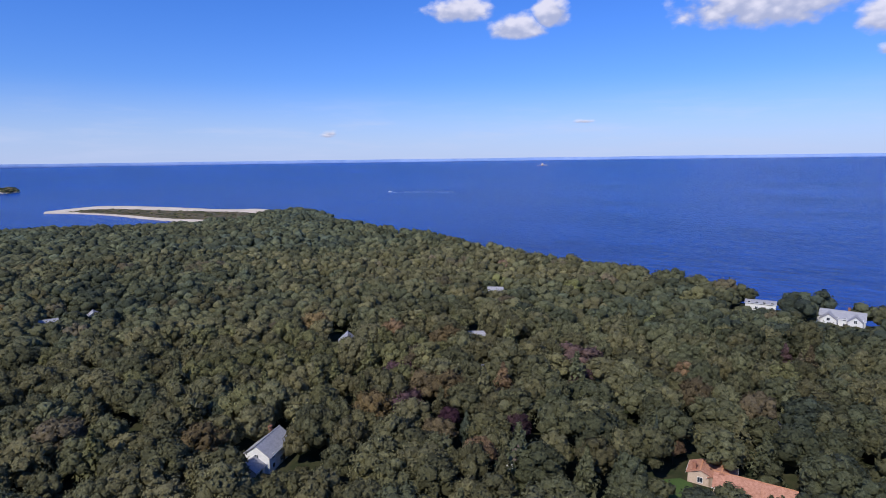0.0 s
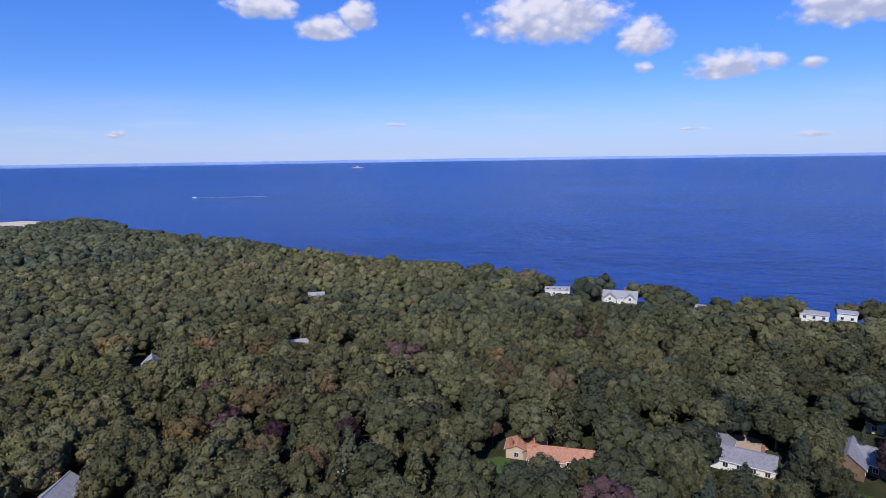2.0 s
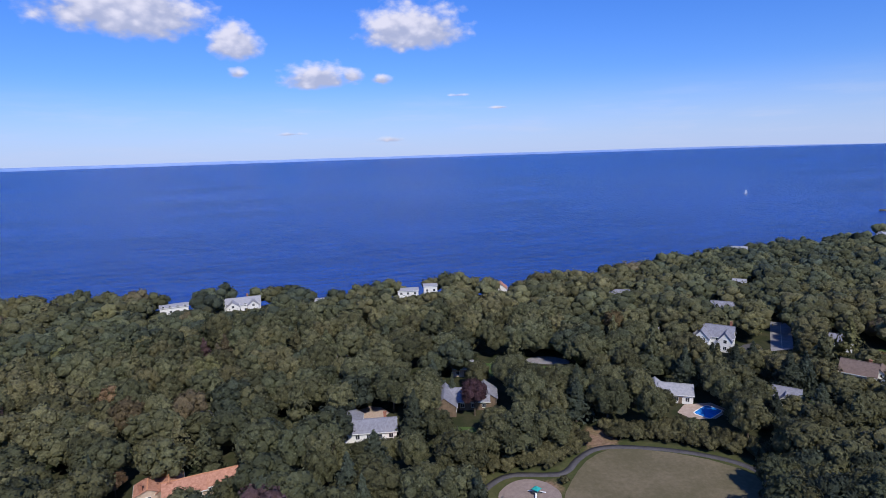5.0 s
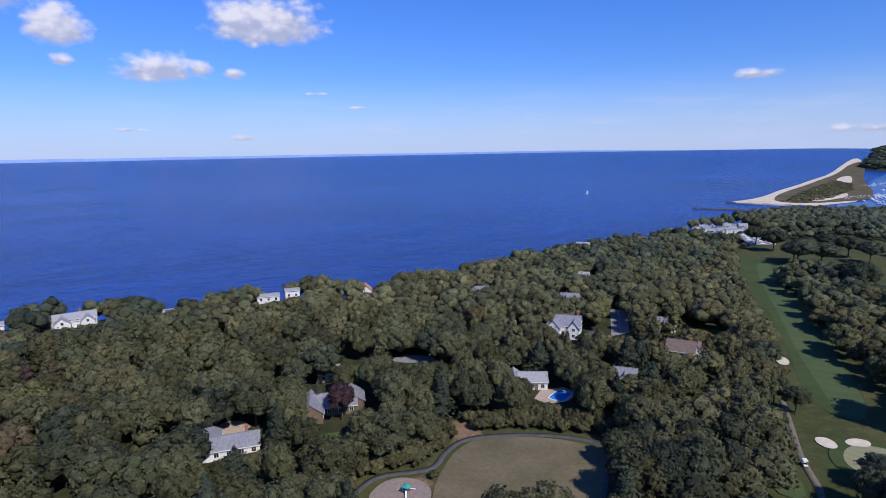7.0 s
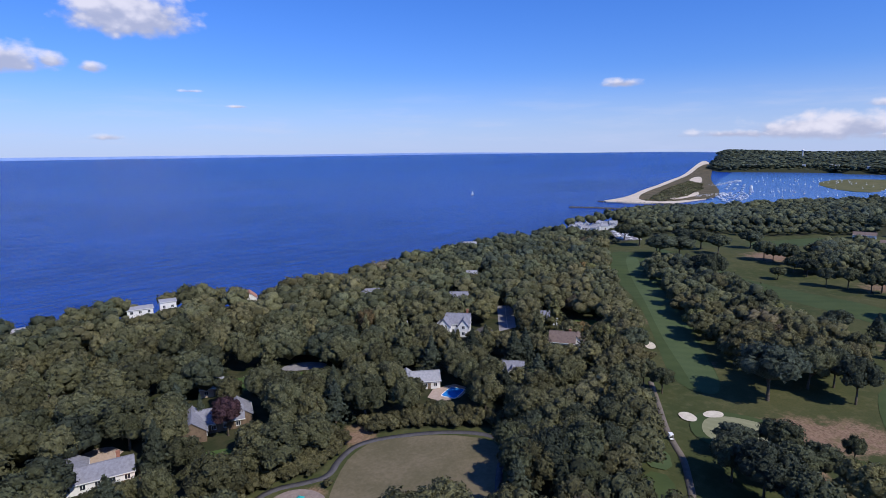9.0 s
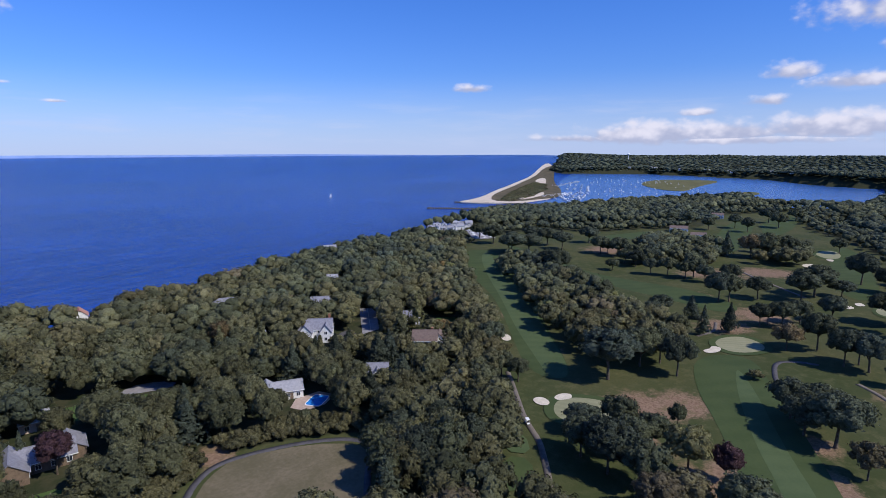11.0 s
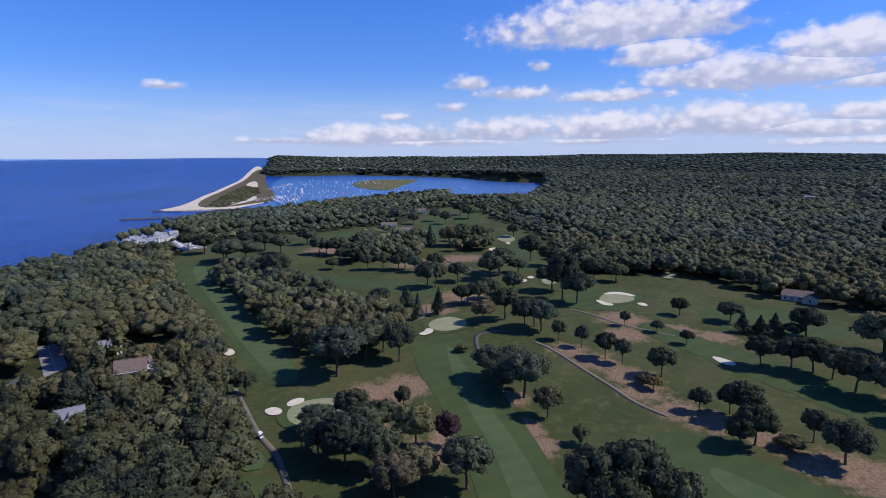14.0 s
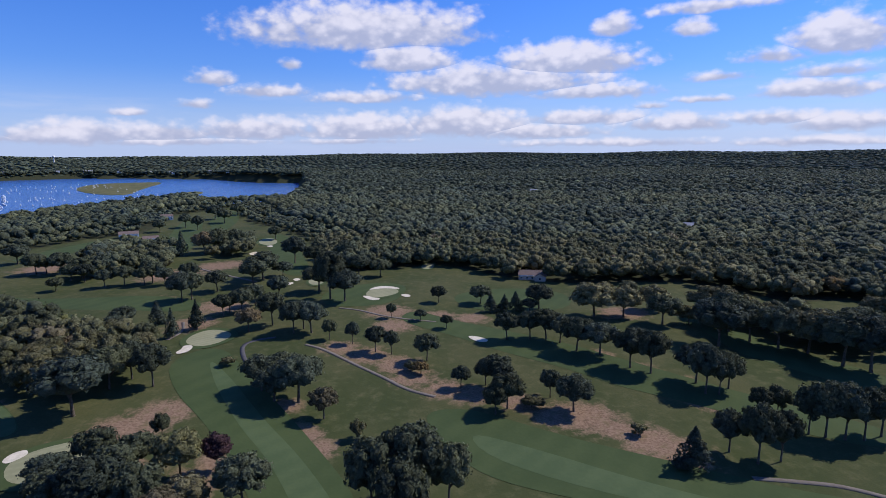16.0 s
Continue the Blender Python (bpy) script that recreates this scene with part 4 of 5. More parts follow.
# woods inside the golf course, as outlines
WOODS = [
    [(405, 192), (350, 130), (300, 88), (262, 40), (248, 46), (228, 62), (212, 70), (226, 86), (262, 118), (320, 160), (380, 205)],
    [(430, 116), (449, 61), (533, 76), (573, 116), (502, 135)],
    [(489, 39), (493, 10), (581, 10), (570, 44)],
    [(395, -60), (420, -40), (440, -60), (420, -120), (400, -110)],
    [(180, -215), (205, -215), (215, -232), (180, -262), (150, -250), (150, -225)],
]


LOW_GROWTH = []


def clearing(x, y, r, ahead=0.0, base=3.8):
    """Open ground round a house; ahead: how far the growth before it is kept low, so that the house has its view."""
    CLEARINGS.append((x, y, r))
    if ahead:
        LOW_GROWTH.append((x, y, r, ahead, base))


# ---------------------------------------------------------------- houses
def part(name, bm, mat, parent, label=""):
    bmesh.ops.recalc_face_normals(bm, faces=bm.faces[:])
    me = bpy.data.meshes.new(name)
    bm.to_mesh(me)
    bm.free()
    me.materials.append(mat)
    ob = new(name, me)
    ob.parent = parent
    if label:
        tagged(ob, label)
    return ob


def prism(profile, axis_from, axis_to, along="x"):
    """A closed bar: a profile of (across, up) carried from one end to the other."""
    bm = bmesh.new()
    ends = []
    for s in (axis_from, axis_to):
        ends.append([bm.verts.new((s, a, u) if along == "x" else (a, s, u)) for a, u in profile])
    bm.faces.new(ends[0])
    bm.faces.new(ends[1][::-1])
    n = len(profile)
    for i in range(n):
        j = (i + 1) % n
        bm.faces.new((ends[0][i], ends[0][j], ends[1][j], ends[1][i]))
    return bm


def shifted(bm, x=0.0, y=0.0, z=0.0, turn=0.0):
    bm.transform(pose(x, y, z, 0, 0, turn))
    return bm


def box(x0, x1, y0, y1, z0, z1, bevel=0.0):
    bm = prism([(y0, z0), (y1, z0), (y1, z1), (y0, z1)], x0, x1)
    if bevel:
        bmesh.ops.bevel(bm, geom=bm.edges[:], offset=bevel, segments=1, affect="EDGES")
    return bm


def joined(*bms):
    out = bmesh.new()
    for bm in bms:
        me = bpy.data.meshes.new("piece")
        bm.to_mesh(me)
        bm.free()
        out.from_mesh(me)
        bpy.data.meshes.remove(me)
    return out


def window_on(root, x, y, z, turn, w=1.1, h=1.3, cx=0.0, cy=0.0, wing_turn=0.0):
    def set_at(bm):
        shifted(bm, x, y, z, turn)
        return shifted(bm, cx, cy, 0, wing_turn)

    win = part("window", set_at(joined(box(-w / 2 - 0.1, w / 2 + 0.1, -0.08, 0, h, h + 0.1), box(-w / 2 - 0.12, w / 2 + 0.12, -0.12, 0, -0.1, 0),
                                       box(-w / 2 - 0.1, -w / 2, -0.08, 0, 0, h), box(w / 2, w / 2 + 0.1, -0.08, 0, 0, h), box(-0.03, 0.03, -0.07, 0, 0, h))), TRIM, root, "white window frame")
    part("pane", set_at(box(-w / 2, w / 2, -0.04, -0.01, 0, h)), GLASS, win)


def wing(root, cx, cy, turn, length, width, eave, rise, roof, wall, hip=False, windows=True, ridge=None):
    """A wing under a gabled or hipped roof; its ridge runs along its length."""
    L2, W2, o, th = length / 2, width / 2, 0.45, 0.22
    place = lambda bm: shifted(bm, cx, cy, 0, turn)
    prof = [(-W2, -0.6), (W2, -0.6), (W2, eave), (-W2, eave)] if hip else [(-W2, -0.6), (W2, -0.6), (W2, eave), (0, eave + rise), (-W2, eave)]
    part("wall", place(prism(prof, -L2, L2)), wall, root)
    if hip:
        bm = bmesh.new()
        run = min(L2, W2)
        low = [bm.verts.new((a * (L2 + o), b * (W2 + o), eave)) for a, b in ((-1, -1), (1, -1), (1, 1), (-1, 1))]
        mid = [bm.verts.new((v.co.x, v.co.y, eave + 0.2)) for v in low]
        top = [bm.verts.new((a * max(0.05, L2 + o - run), 0, eave + rise)) for a in (-1, 1)]
        bm.faces.new(low[::-1])
        for i in range(4):
            bm.faces.new((low[i], low[(i + 1) % 4], mid[(i + 1) % 4], mid[i]))
        bm.faces.new((mid[0], mid[1], top[1], top[0]))
        bm.faces.new((mid[2], mid[3], top[0], top[1]))
        bm.faces.new((mid[1], mid[2], top[1]))
        bm.faces.new((mid[3], mid[0], top[0]))
        part("roof", place(bm), roof, root)
    else:
        s = rise / W2
        prof = [(-W2 - o, eave - o * s + 0.02), (0, eave + rise + 0.02), (W2 + o, eave - o * s + 0.02), (W2 + o, eave - o * s + th), (0, eave + rise + th + 0.06), (-W2 - o, eave - o * s + th)]
        r = part("roof", place(prism(prof, -L2 - 0.35, L2 + 0.35)), roof, root)
        for side in (-1, 1):
            part("fascia", place(box(-L2 - 0.4, L2 + 0.4, side * (W2 + o + 0.03) - 0.03, side * (W2 + o + 0.03) + 0.03, eave - o * s - 0.05, eave - o * s + 0.2)), TRIM, r, "white fascia board")
        part("ridge_cap", place(box(-L2 - 0.3, L2 + 0.3, -0.18, 0.18, eave + rise + th, eave + rise + th + 0.12)), ridge or roof, r)
    if windows:
        n = max(1, int(length / 3.2))
        for floor_z in ((1.0,) if eave < 4.2 else (1.0, 3.8)):
            for i in range(n):
                window_on(root, (i + 0.5 - n / 2) * length / n, -W2, floor_z, 0, 1.2, 1.35, cx, cy, turn)
            window_on(root, L2, 0, floor_z, 90, 1.2, 1.35, cx, cy, turn)
            window_on(root, -L2, 0, floor_z, -90, 1.2, 1.35, cx, cy, turn)


def house(x, y, yaw, wings, roof, wall, label, chimney=None, yard=8.0, hip=False, front_door=True, group="houses in the woods", windows=True, ridge=None):
    root = tagged(new("house"), label, "house", group)
    root.matrix_basis = pose(x, y, ground_z(x, y), 0, 0, yaw)
    size = max(max(l, w) for _, _, _, l, w, _, _ in wings)
    for cx, cy, turn, l, w, e, r in wings:
        wing(root, cx, cy, turn, l, w, e, r, roof, wall, hip, windows, ridge)
    if chimney:
        cx, cy, h = chimney
        part("chimney", joined(box(cx - 0.45, cx + 0.45, cy - 0.35, cy + 0.35, 1, h, 0.03), box(cx - 0.55, cx + 0.55, cy - 0.45, cy + 0.45, h, h + 0.2)), BRICK, root, "red brick chimney")
    if front_door:
        cx, cy, turn, l, w, e, r = wings[0]
        d = part("door", shifted(shifted(joined(box(-0.55, 0.55, -0.07, 0, 0, 2.1), box(-0.7, 0.7, -0.1, 0, 2.1, 2.25)), l * 0.12, -w / 2, 0.1), cx, cy, 0, turn), WALL_DARK, root, "dark front door")
    clearing(x, y, size * 0.46 + 1.0, max(yard * 2.2, 36) if yard >= 12 else 0, 2.2 if yard >= 40 else 3.8 if yard in (15, 16, 17, 20, 13) and x < 200 and y < 200 else 5.4)
    return root


def houses():
    house(-136, 86, 114, [(0, 0, 0, 12, 8, 5.0, 2.8), (-8, 0.5, 0, 5, 6, 2.8, 1.8)], ROOF_PALE, WALL_WHITE, "tall white sided house with a pale grey roof", (3, 1, 9.2), 16)
    house(-27, 150, 8, [(0, 0, 0, 10, 8, 2.7, 2.0), (8.5, 0.6, 0, 9, 6.5, 2.5, 1.8), (-8.5, 2.5, 90, 6, 6, 3.2, 1.2), (-3.5, 3.5, 90, 8, 6, 2.9, 2.0)], ROOF_RED, WALL_TAN, "tan stucco house with terracotta tile roofs", (-10, 0, 6.0), 15, ridge=RIDGE)
    house(24, 166, -12, [(0, 0, 0, 17, 8, 3.0, 2.3), (-6.5, 3.5, 90, 12, 8, 3.0, 2.3)], ROOF_GREY, WALL_WHITE, "low white house with a grey shingle roof", (5, 2.5, 6.2), 16)
    house(58, 175, -20, [(0, 0, 0, 18, 8.5, 3.2, 2.8), (-6, -3, 90, 12, 8, 3.4, 3.0), (7.5, 2.5, 90, 9, 8, 3.2, 2.6)], ROOF_GREY, WALL_DARK, "large rambling house with grey shingle gables", (2, 2, 7.0), 17)
    house(178, 191, -50, [(0, 0, 0, 15, 9, 5.4, 3.6), (-4, -4, 90, 10, 6, 5.2, 3.2), (5, -3, 90, 9, 5, 5.0, 3.0)], ROOF_GREY, WALL_WHITE, "big white two-storey house with steep grey gables", (6, 2, 10.5), 20)
    house(126.5, 152, -35, [(0, 0, 0, 10.5, 7, 3.3, 2.2), (-6.5, 1.5, 90, 7.5, 6, 3.0, 2.0)], ROOF_PALE, WALL_WHITE, "white house with a pale grey roof beside a pool", None, 13)
    house(198, 143, -60, [(0, 0, 0, 11, 8.5, 3.4, 3.4), (6, 2, 90, 7, 6, 3.2, 2.4)], ROOF_BROWN, WALL_WHITE, "white house under a steep brown shingle roof", (3, 1, 7.6), 14)
    house(157, 136, -52, [(0, 0, 0, 8, 6.5, 3.2, 2.4), (0, -2.6, 90, 5, 4, 3.0, 1.8)], ROOF_GREY, WALL_WHITE, "small house with a blue-grey shingle roof", None, 11)
    house(-58, 352, 8, [(0, 0, 0, 15, 9, 4.2, 0.7)], ROOF_PALE, WALL_WHITE, "white flat-roofed beach house on the bluff", None, 48)
    house(-20, 340, 2, [(0, 0, 0, 20, 9, 4.6, 3.0), (-5, -3, 90, 10, 7, 4.4, 2.6), (6, -3, 90, 9, 6, 4.4, 2.4)], ROOF_PALE, WALL_WHITE, "large pale grey-roofed beach house on the bluff", (3, 2, 9), 52)
    house(24, 336, -5, [(0, 0, 0, 13, 7, 2.6, 1.8)], ROOF_PALE, WALL_WHITE, "long low grey roof half hidden by trees", None, 40)
    house(74, 321, -12, [(0, 0, 0, 12, 8, 6.0, 0.6)], ROOF_PALE, WALL_WHITE, "white flat-roofed modern house above the treetops", None, 40)
    house(88, 322, -12, [(0, 0, 0, 8, 7, 7.0, 0.6)], ROOF_PALE, WALL_WHITE, "white boxy modern house above the treetops", None, 40)
    house(128, 308, -22, [(0, 0, 90, 8, 7, 6.0, 3.0)], ROOF_RED, WALL_WHITE, "white house with a red roof above the trees", None, 40)
    house(180, 264, -34, [(0, 0, 0, 11, 8, 5.0, 3.0), (5, -2, 90, 8, 5, 4.8, 2.6)], ROOF_GREY, WALL_WHITE, "grey-roofed house among tall trees", None, 14)
    house(258, 262, -45, [(0, 0, 0, 10, 8, 5.4, 2.8)], ROOF_PALE, WALL_WHITE, "white two-storey house among tall trees", None, 16)
    house(211, 221, -45, [(0, 0, 0, 12, 8, 4.6, 3.0), (-4, -3, 90, 8, 5, 4.4, 2.6)], ROOF_GREY, WALL_WHITE, "grey-gabled house beside the lane", None, 16)
    house(318, 322, -43, [(0, 0, 0, 10, 8, 10, 2.0)], ROOF_PALE, WALL_WHITE, "white house above the bluff trees", None, 10)
    house(-188, 280, 34, [(0, 0, 0, 9, 7, 5.4, 2.4)], ROOF_PALE, WALL_WHITE, "white house with a pale roof in the woods", None, 22)
    house(-178, 258, 34, [(0, 0, 0, 8, 7, 3.0, 2.0)], ROOF_BROWN, WALL_TAN, "low brown-roofed house in the woods", None, 14)
    house(-145, 202, 36, [(0, 0, 0, 12, 7, 4.4, 2.2), (6, -2, 90, 7, 5, 4.0, 2.0)], ROOF_PALE, WALL_WHITE, "pale grey-roofed house in the woods", None, 16)
    house(-190, 164, 49, [(0, 0, 90, 9, 7.5, 5.0, 3.2)], ROOF_PALE, WALL_WHITE, "small house with a pale pitched roof in the woods", None, 14)
    house(-117, 166, 35, [(0, 0, 0, 11, 8, 4.2, 3.0)], ROOF_GREY, WALL_DARK, "dark house with a grey roof deep in trees", None, 9)
    house(-78, 124, 32, [(0, 0, 0, 8, 7, 3.6, 2.8)], ROOF_BROWN, WALL_WHITE, "small cottage with a dark brown roof", (2, 1, 7), 11)
    house(-334, 88, 75, [(0, 0, 0, 12, 8, 5.0, 2.4)], ROOF_PALE, WALL_WHITE, "far pale-roofed house in the woods", None, 22)
    house(-332, 110, 72, [(0, 0, 90, 8, 7, 5.0, 2.4)], ROOF_PALE, WALL_WHITE, "far small white house in the woods", None, 18)
    house(-26, 192, 8, [(0, 0, 90, 5, 4.5, 3.0, 1.6)], ROOF_PALE, WALL_WHITE, "small white house hidden in trees", None, 8)
    house(24, 232, -6, [(0, 0, 0, 9, 7, 4.0, 2.4)], ROOF_BROWN, WALL_TAN, "brown-roofed house hidden in trees", None, 9)
    house(67, 201, -18, [(0, 0, 0, 8, 6, 3.4, 2.0)], ROOF_PALE, WALL_TAN, "small tan outbuilding beside a drive", None, 8)
    house(156, 206, -37, [(0, 0, 0, 8, 6, 4.4, 2.4)], ROOF_PALE, WALL_WHITE, "small white house among evergreens", None, 10)
    house(220, 168, -52, [(0, 0, 0, 9, 7, 3.6, 2.4)], ROOF_GREY, WALL_WHITE, "grey-roofed house near the golf course", None, 10)
    house(336, -172, -117, [(0, 0, 0, 18, 9, 3.4, 2.4), (5, -3, 90, 9, 7, 3.2, 2.0)], ROOF_BROWN, WALL_TAN, "long brown-roofed house at the golf course edge", None, 14)
    house(471, -414, -131, [(0, 0, 0, 18, 9, 5.4, 2.6)], ROOF_PALE, WALL_WHITE, "white house among the southern woods", None, 10)
    house(429, -410, -134, [(0, 0, 0, 12, 8, 5.4, 2.6)], ROOF_PALE, WALL_WHITE, "smaller white house among the southern woods", None, 10)
    house(506, -191, -111, [(0, 0, 0, 11, 8, 5.4, 2.6)], ROOF_PALE, WALL_WHITE, "white house behind the golf course woods", None, 10)
    house(946, -485, -117, [(0, 0, 0, 15, 9, 8, 3)], ROOF_PALE, WALL_WHITE, "far white house in the wide woods", None, 10)
    house(407, -555, -144, [(0, 0, 0, 10, 8, 7, 2.6)], ROOF_PALE, WALL_WHITE, "far white house in the southern woods", None, 10)
    house(647, 128, -79, [(0, 0, 0, 18, 9, 4.0, 2.4)], ROOF_BROWN, WALL_WHITE, "low white clubhouse building above the fairways", None, 14)
    house(605, 101, -80, [(0, 0, 0, 14, 8, 4.0, 2.0)], ROOF_BROWN, WALL_WHITE, "white clubhouse shed above the fairways", None, 14)
    house(798, 112, -82, [(0, 0, 0, 14, 9, 4.4, 2.4)], ROOF_BROWN, WALL_WHITE, "white house at the top of a fairway", None, 26)


def bay_houses():
    """Small white houses among the trees along the far shore of the bay."""
    rng = np.random.default_rng(19)
    shore = [(2560, 1020), (2700, 780), (2600, 455), (2430, 180), (2100, 0)]
    for (x0, y0), (x1, y1) in zip(shore, shore[1:]):
        for _ in range(4):
            u, back = rng.random(), rng.uniform(14, 60)
            x, y = x0 + (x1 - x0) * u, y0 + (y1 - y0) * u
            d = math.hypot(x, y)
            x, y = x * (1 + back / d), y * (1 + back / d)
            house(x, y, math.degrees(math.atan2(-x, y)) + rng.normal(0, 15), [(0, 0, 0, rng.uniform(10, 16), 9, 6.5, 2.8)], ROOF_PALE, WALL_WHITE, "white house among trees on the bay shore", None, 0,
                  front_door=False, group="houses along the bay", windows=False)


def village():
    """The close-built beach village by the inlet."""
    rng = np.random.default_rng(8)
    for i in range(18):
        u, v = (i % 6 + rng.uniform(0.2, 0.8)) / 6, (i // 6 + rng.uniform(0.2, 0.8)) / 3
        x, y = 506 + 66 * u + 8 * v, 372 - 40 * v + 6 * u
        l, w = rng.uniform(6.0, 8.5), rng.uniform(4.8, 6.0)
        house(x, y, float(rng.choice((-55, 35))) + rng.normal(0, 8), [(0, 0, 0, l, w, float(rng.choice((2.8, 4.4))), rng.uniform(1.4, 2.4))], ROOF_PALE if rng.random() < 0.5 else ROOF_GREY, WALL_WHITE,
              "white beach cottage in a close-built village", None, 0, group="beach village cottages", windows=i < 14)
    for p in ((520, 362), (545, 356), (568, 352), (524, 340), (550, 334)):
        clearing(*p, 16, 60, 1.6)
    drape("parking_lot", [(532, 328), (547, 310), (500, 272), (484, 288)], LANE, 0.15, "grey asphalt parking lot by the beach village", "parking lot", 0)
    clearing(532, 312, 14, 40, 0.6)
    clearing(510, 296, 14, 40, 0.6)
    clearing(494, 284, 12, 40, 0.6)
    car = tagged(new("car"), "white car parked in the beach lot", "car", "parked cars in the beach lot")
    part("body", joined(box(-2.1, 2.1, -0.85, 0.85, 0.3, 0.85, 0.1), box(-1.3, 0.9, -0.75, 0.75, 0.85, 1.4, 0.15)), GEL, car)
    for wx in (-1.3, 1.3):
        for wy in (-0.8, 0.8):
            bm = bmesh.new()
            bmesh.ops.create_cone(bm, cap_ends=True, segments=10, radius1=0.33, radius2=0.33, depth=0.2)
            bm.transform(pose(wx, wy, 0.33, 90, 0, 0))
            part("wheel", bm, RUBBER, car)
    spots = [(x, y) for y in (0, 1, 2) for x in range(14)]
    for k, (a, b) in enumerate(spots):
        if rng.random() < 0.3 and k:
            continue
        px, py = 493 + a * 3.1 + b * 5.2 - 3, 285 + a * 2.6 - b * 6.0 + 3
        m = pose(px, py, ground_z(px, py) + 0.16, 0, 0, 130 + rng.normal(0, 3))
        if k:
            copy_thing(car, m)
        else:
            car.matrix_basis = m


houses()
bay_houses()
village()
clearing(-22, 152, 8, 30, 3.6)
clearing(-134, 84, 8, 34, 1.0)
clearing(-58, 350, 10, 60, 0.6)
clearing(-20, 338, 13, 60, 1.2)
clearing(81, 320, 12, 70, 5.0)
clearing(128, 306, 6, 40, 3.0)
clearing(24, 164, 10, 34, 2.6)
clearing(58, 172, 11, 34, 2.8)
clearing(180, 187, 9, 46, 1.6)
clearing(196, 140, 7, 40, 2.4)
clearing(212, 222, 5, 30, 4.0)


def yards():
    drape("lane", [(224, 206), (230, 200), (203, 174), (193, 176)], LANE, 0.12, "grey asphalt lane between tall trees", "road", 0)
    band("lane_line", [(226, 202), (199, 176)], 0.25, SAND, 0.16, "pale painted line along a lane", "marking")
    clearing(219, 197, 8)
    clearing(209, 187, 8)
    clearing(198, 175, 8, 46, 0.8)
    drape("driveway", [(96, 208), (106, 209), (114, 199), (109, 195), (97, 202)], LANE, 0.12, "pale grey driveway beside a lawn", "driveway", 1)
    drape("driveway", [(40, 178), (50, 182), (52, 168), (44, 160)], ASPHALT, 0.12, "dark asphalt driveway beside a house", "driveway", 1)
    drape("driveway", [(12, 174), (20, 184), (30, 186), (34, 176), (20, 176)], DECK_TAN, 0.12, "tan gravel court beside a low house", "driveway", 1)
    drape("driveway", [(178, 178), (186, 186), (196, 186), (190, 176)], ASPHALT, 0.12, "dark driveway before a white house", "driveway", 1)
    drape("driveway", [(-70, 344), (-58, 338), (-34, 330), (-46, 322), (-66, 332)], ASPHALT, 0.12, "grey beach house driveway", "driveway", 1)
    for p, r in (([(93, 200), (108, 195), (102, 182), (90, 190)], 11), ([(48, 162), (58, 158), (54, 144), (46, 146)], 9), ([(76, 211), (88, 205), (80, 192), (74, 198)], 9),
                 ([(160, 138), (172, 132), (164, 122), (152, 129)], 9), ([(231, 164), (243, 153), (228, 139), (210, 145)], 12), ([(-46, 142), (-38, 150), (-34, 140), (-40, 134)], 8), ([(140, 132), (150, 128), (144, 118), (136, 122)], 7)):
        drape("lawn", p, LAWN, 0.10, "green garden lawn in a clearing", "lawn", 1)
        c = np.mean(p, 0)
        clearing(float(c[0]), float(c[1]), r * 0.8, 22)
    z = ground_z(126, 140)
    deck = drape("pool_terrace", [(120, 143), (126, 147), (135, 145), (136, 138), (128, 135), (121, 137)], DECK_TAN, 0.2, "tan paved terrace round a swimming pool", "terrace", 0)
    root = tagged(new("swimming_pool"), "rounded rectangular swimming pool of bright blue water", "pool")
    root.matrix_basis = pose(129, 139.6, z + 0.22, 0, 0, 22) @ Matrix.Diagonal((0.85, 0.85, 1, 1))
    bm = bmesh.new()
    outline = []
    for a in np.linspace(0, 2 * math.pi, 28, endpoint=False):
        ca, sa = math.cos(a), math.sin(a)
        outline.append((4.9 * math.copysign(abs(ca) ** 0.35, ca), 3.3 * math.copysign(abs(sa) ** 0.35, sa)))
    bm.faces.new([bm.verts.new((x, y, 0.06)) for x, y in outline])
    part("pool_surface", bm, POOL, root, "bright blue clear water")
    bm = bmesh.new()
    rings = [[bm.verts.new((x * s, y * s, h)) for x, y in outline] for s, h in ((1.0, 0.0), (1.0, 0.14), (1.1, 0.14), (1.1, -0.1))]
    for a, b in zip(rings, rings[1:]):
        for i in range(28):
            bm.faces.new((a[i], a[(i + 1) % 28], b[(i + 1) % 28], b[i]))
    part("coping", bm, TRIM, root, "white stone coping")
    clearing(126, 139.5, 7, 40, 0.4)
    clearing(87, 139, 4)
    root = tagged(new("deck"), "red-brown timber deck behind a low house", "deck")
    root.matrix_basis = pose(31, 158, ground_z(31, 158), 0, 0, -12)
    for i in range(16):
        part("plank", box(-3 + i * 0.38, -3 + i * 0.38 + 0.35, -2.4, 2.4, 0.4, 0.46), DECK_RED, root)
    for x in (-2.8, 2.8):
        for y in (-2.2, 2.2):
            part("post", box(x - 0.08, x + 0.08, y - 0.08, y + 0.08, -0.3, 0.4), WALL_DARK, root)


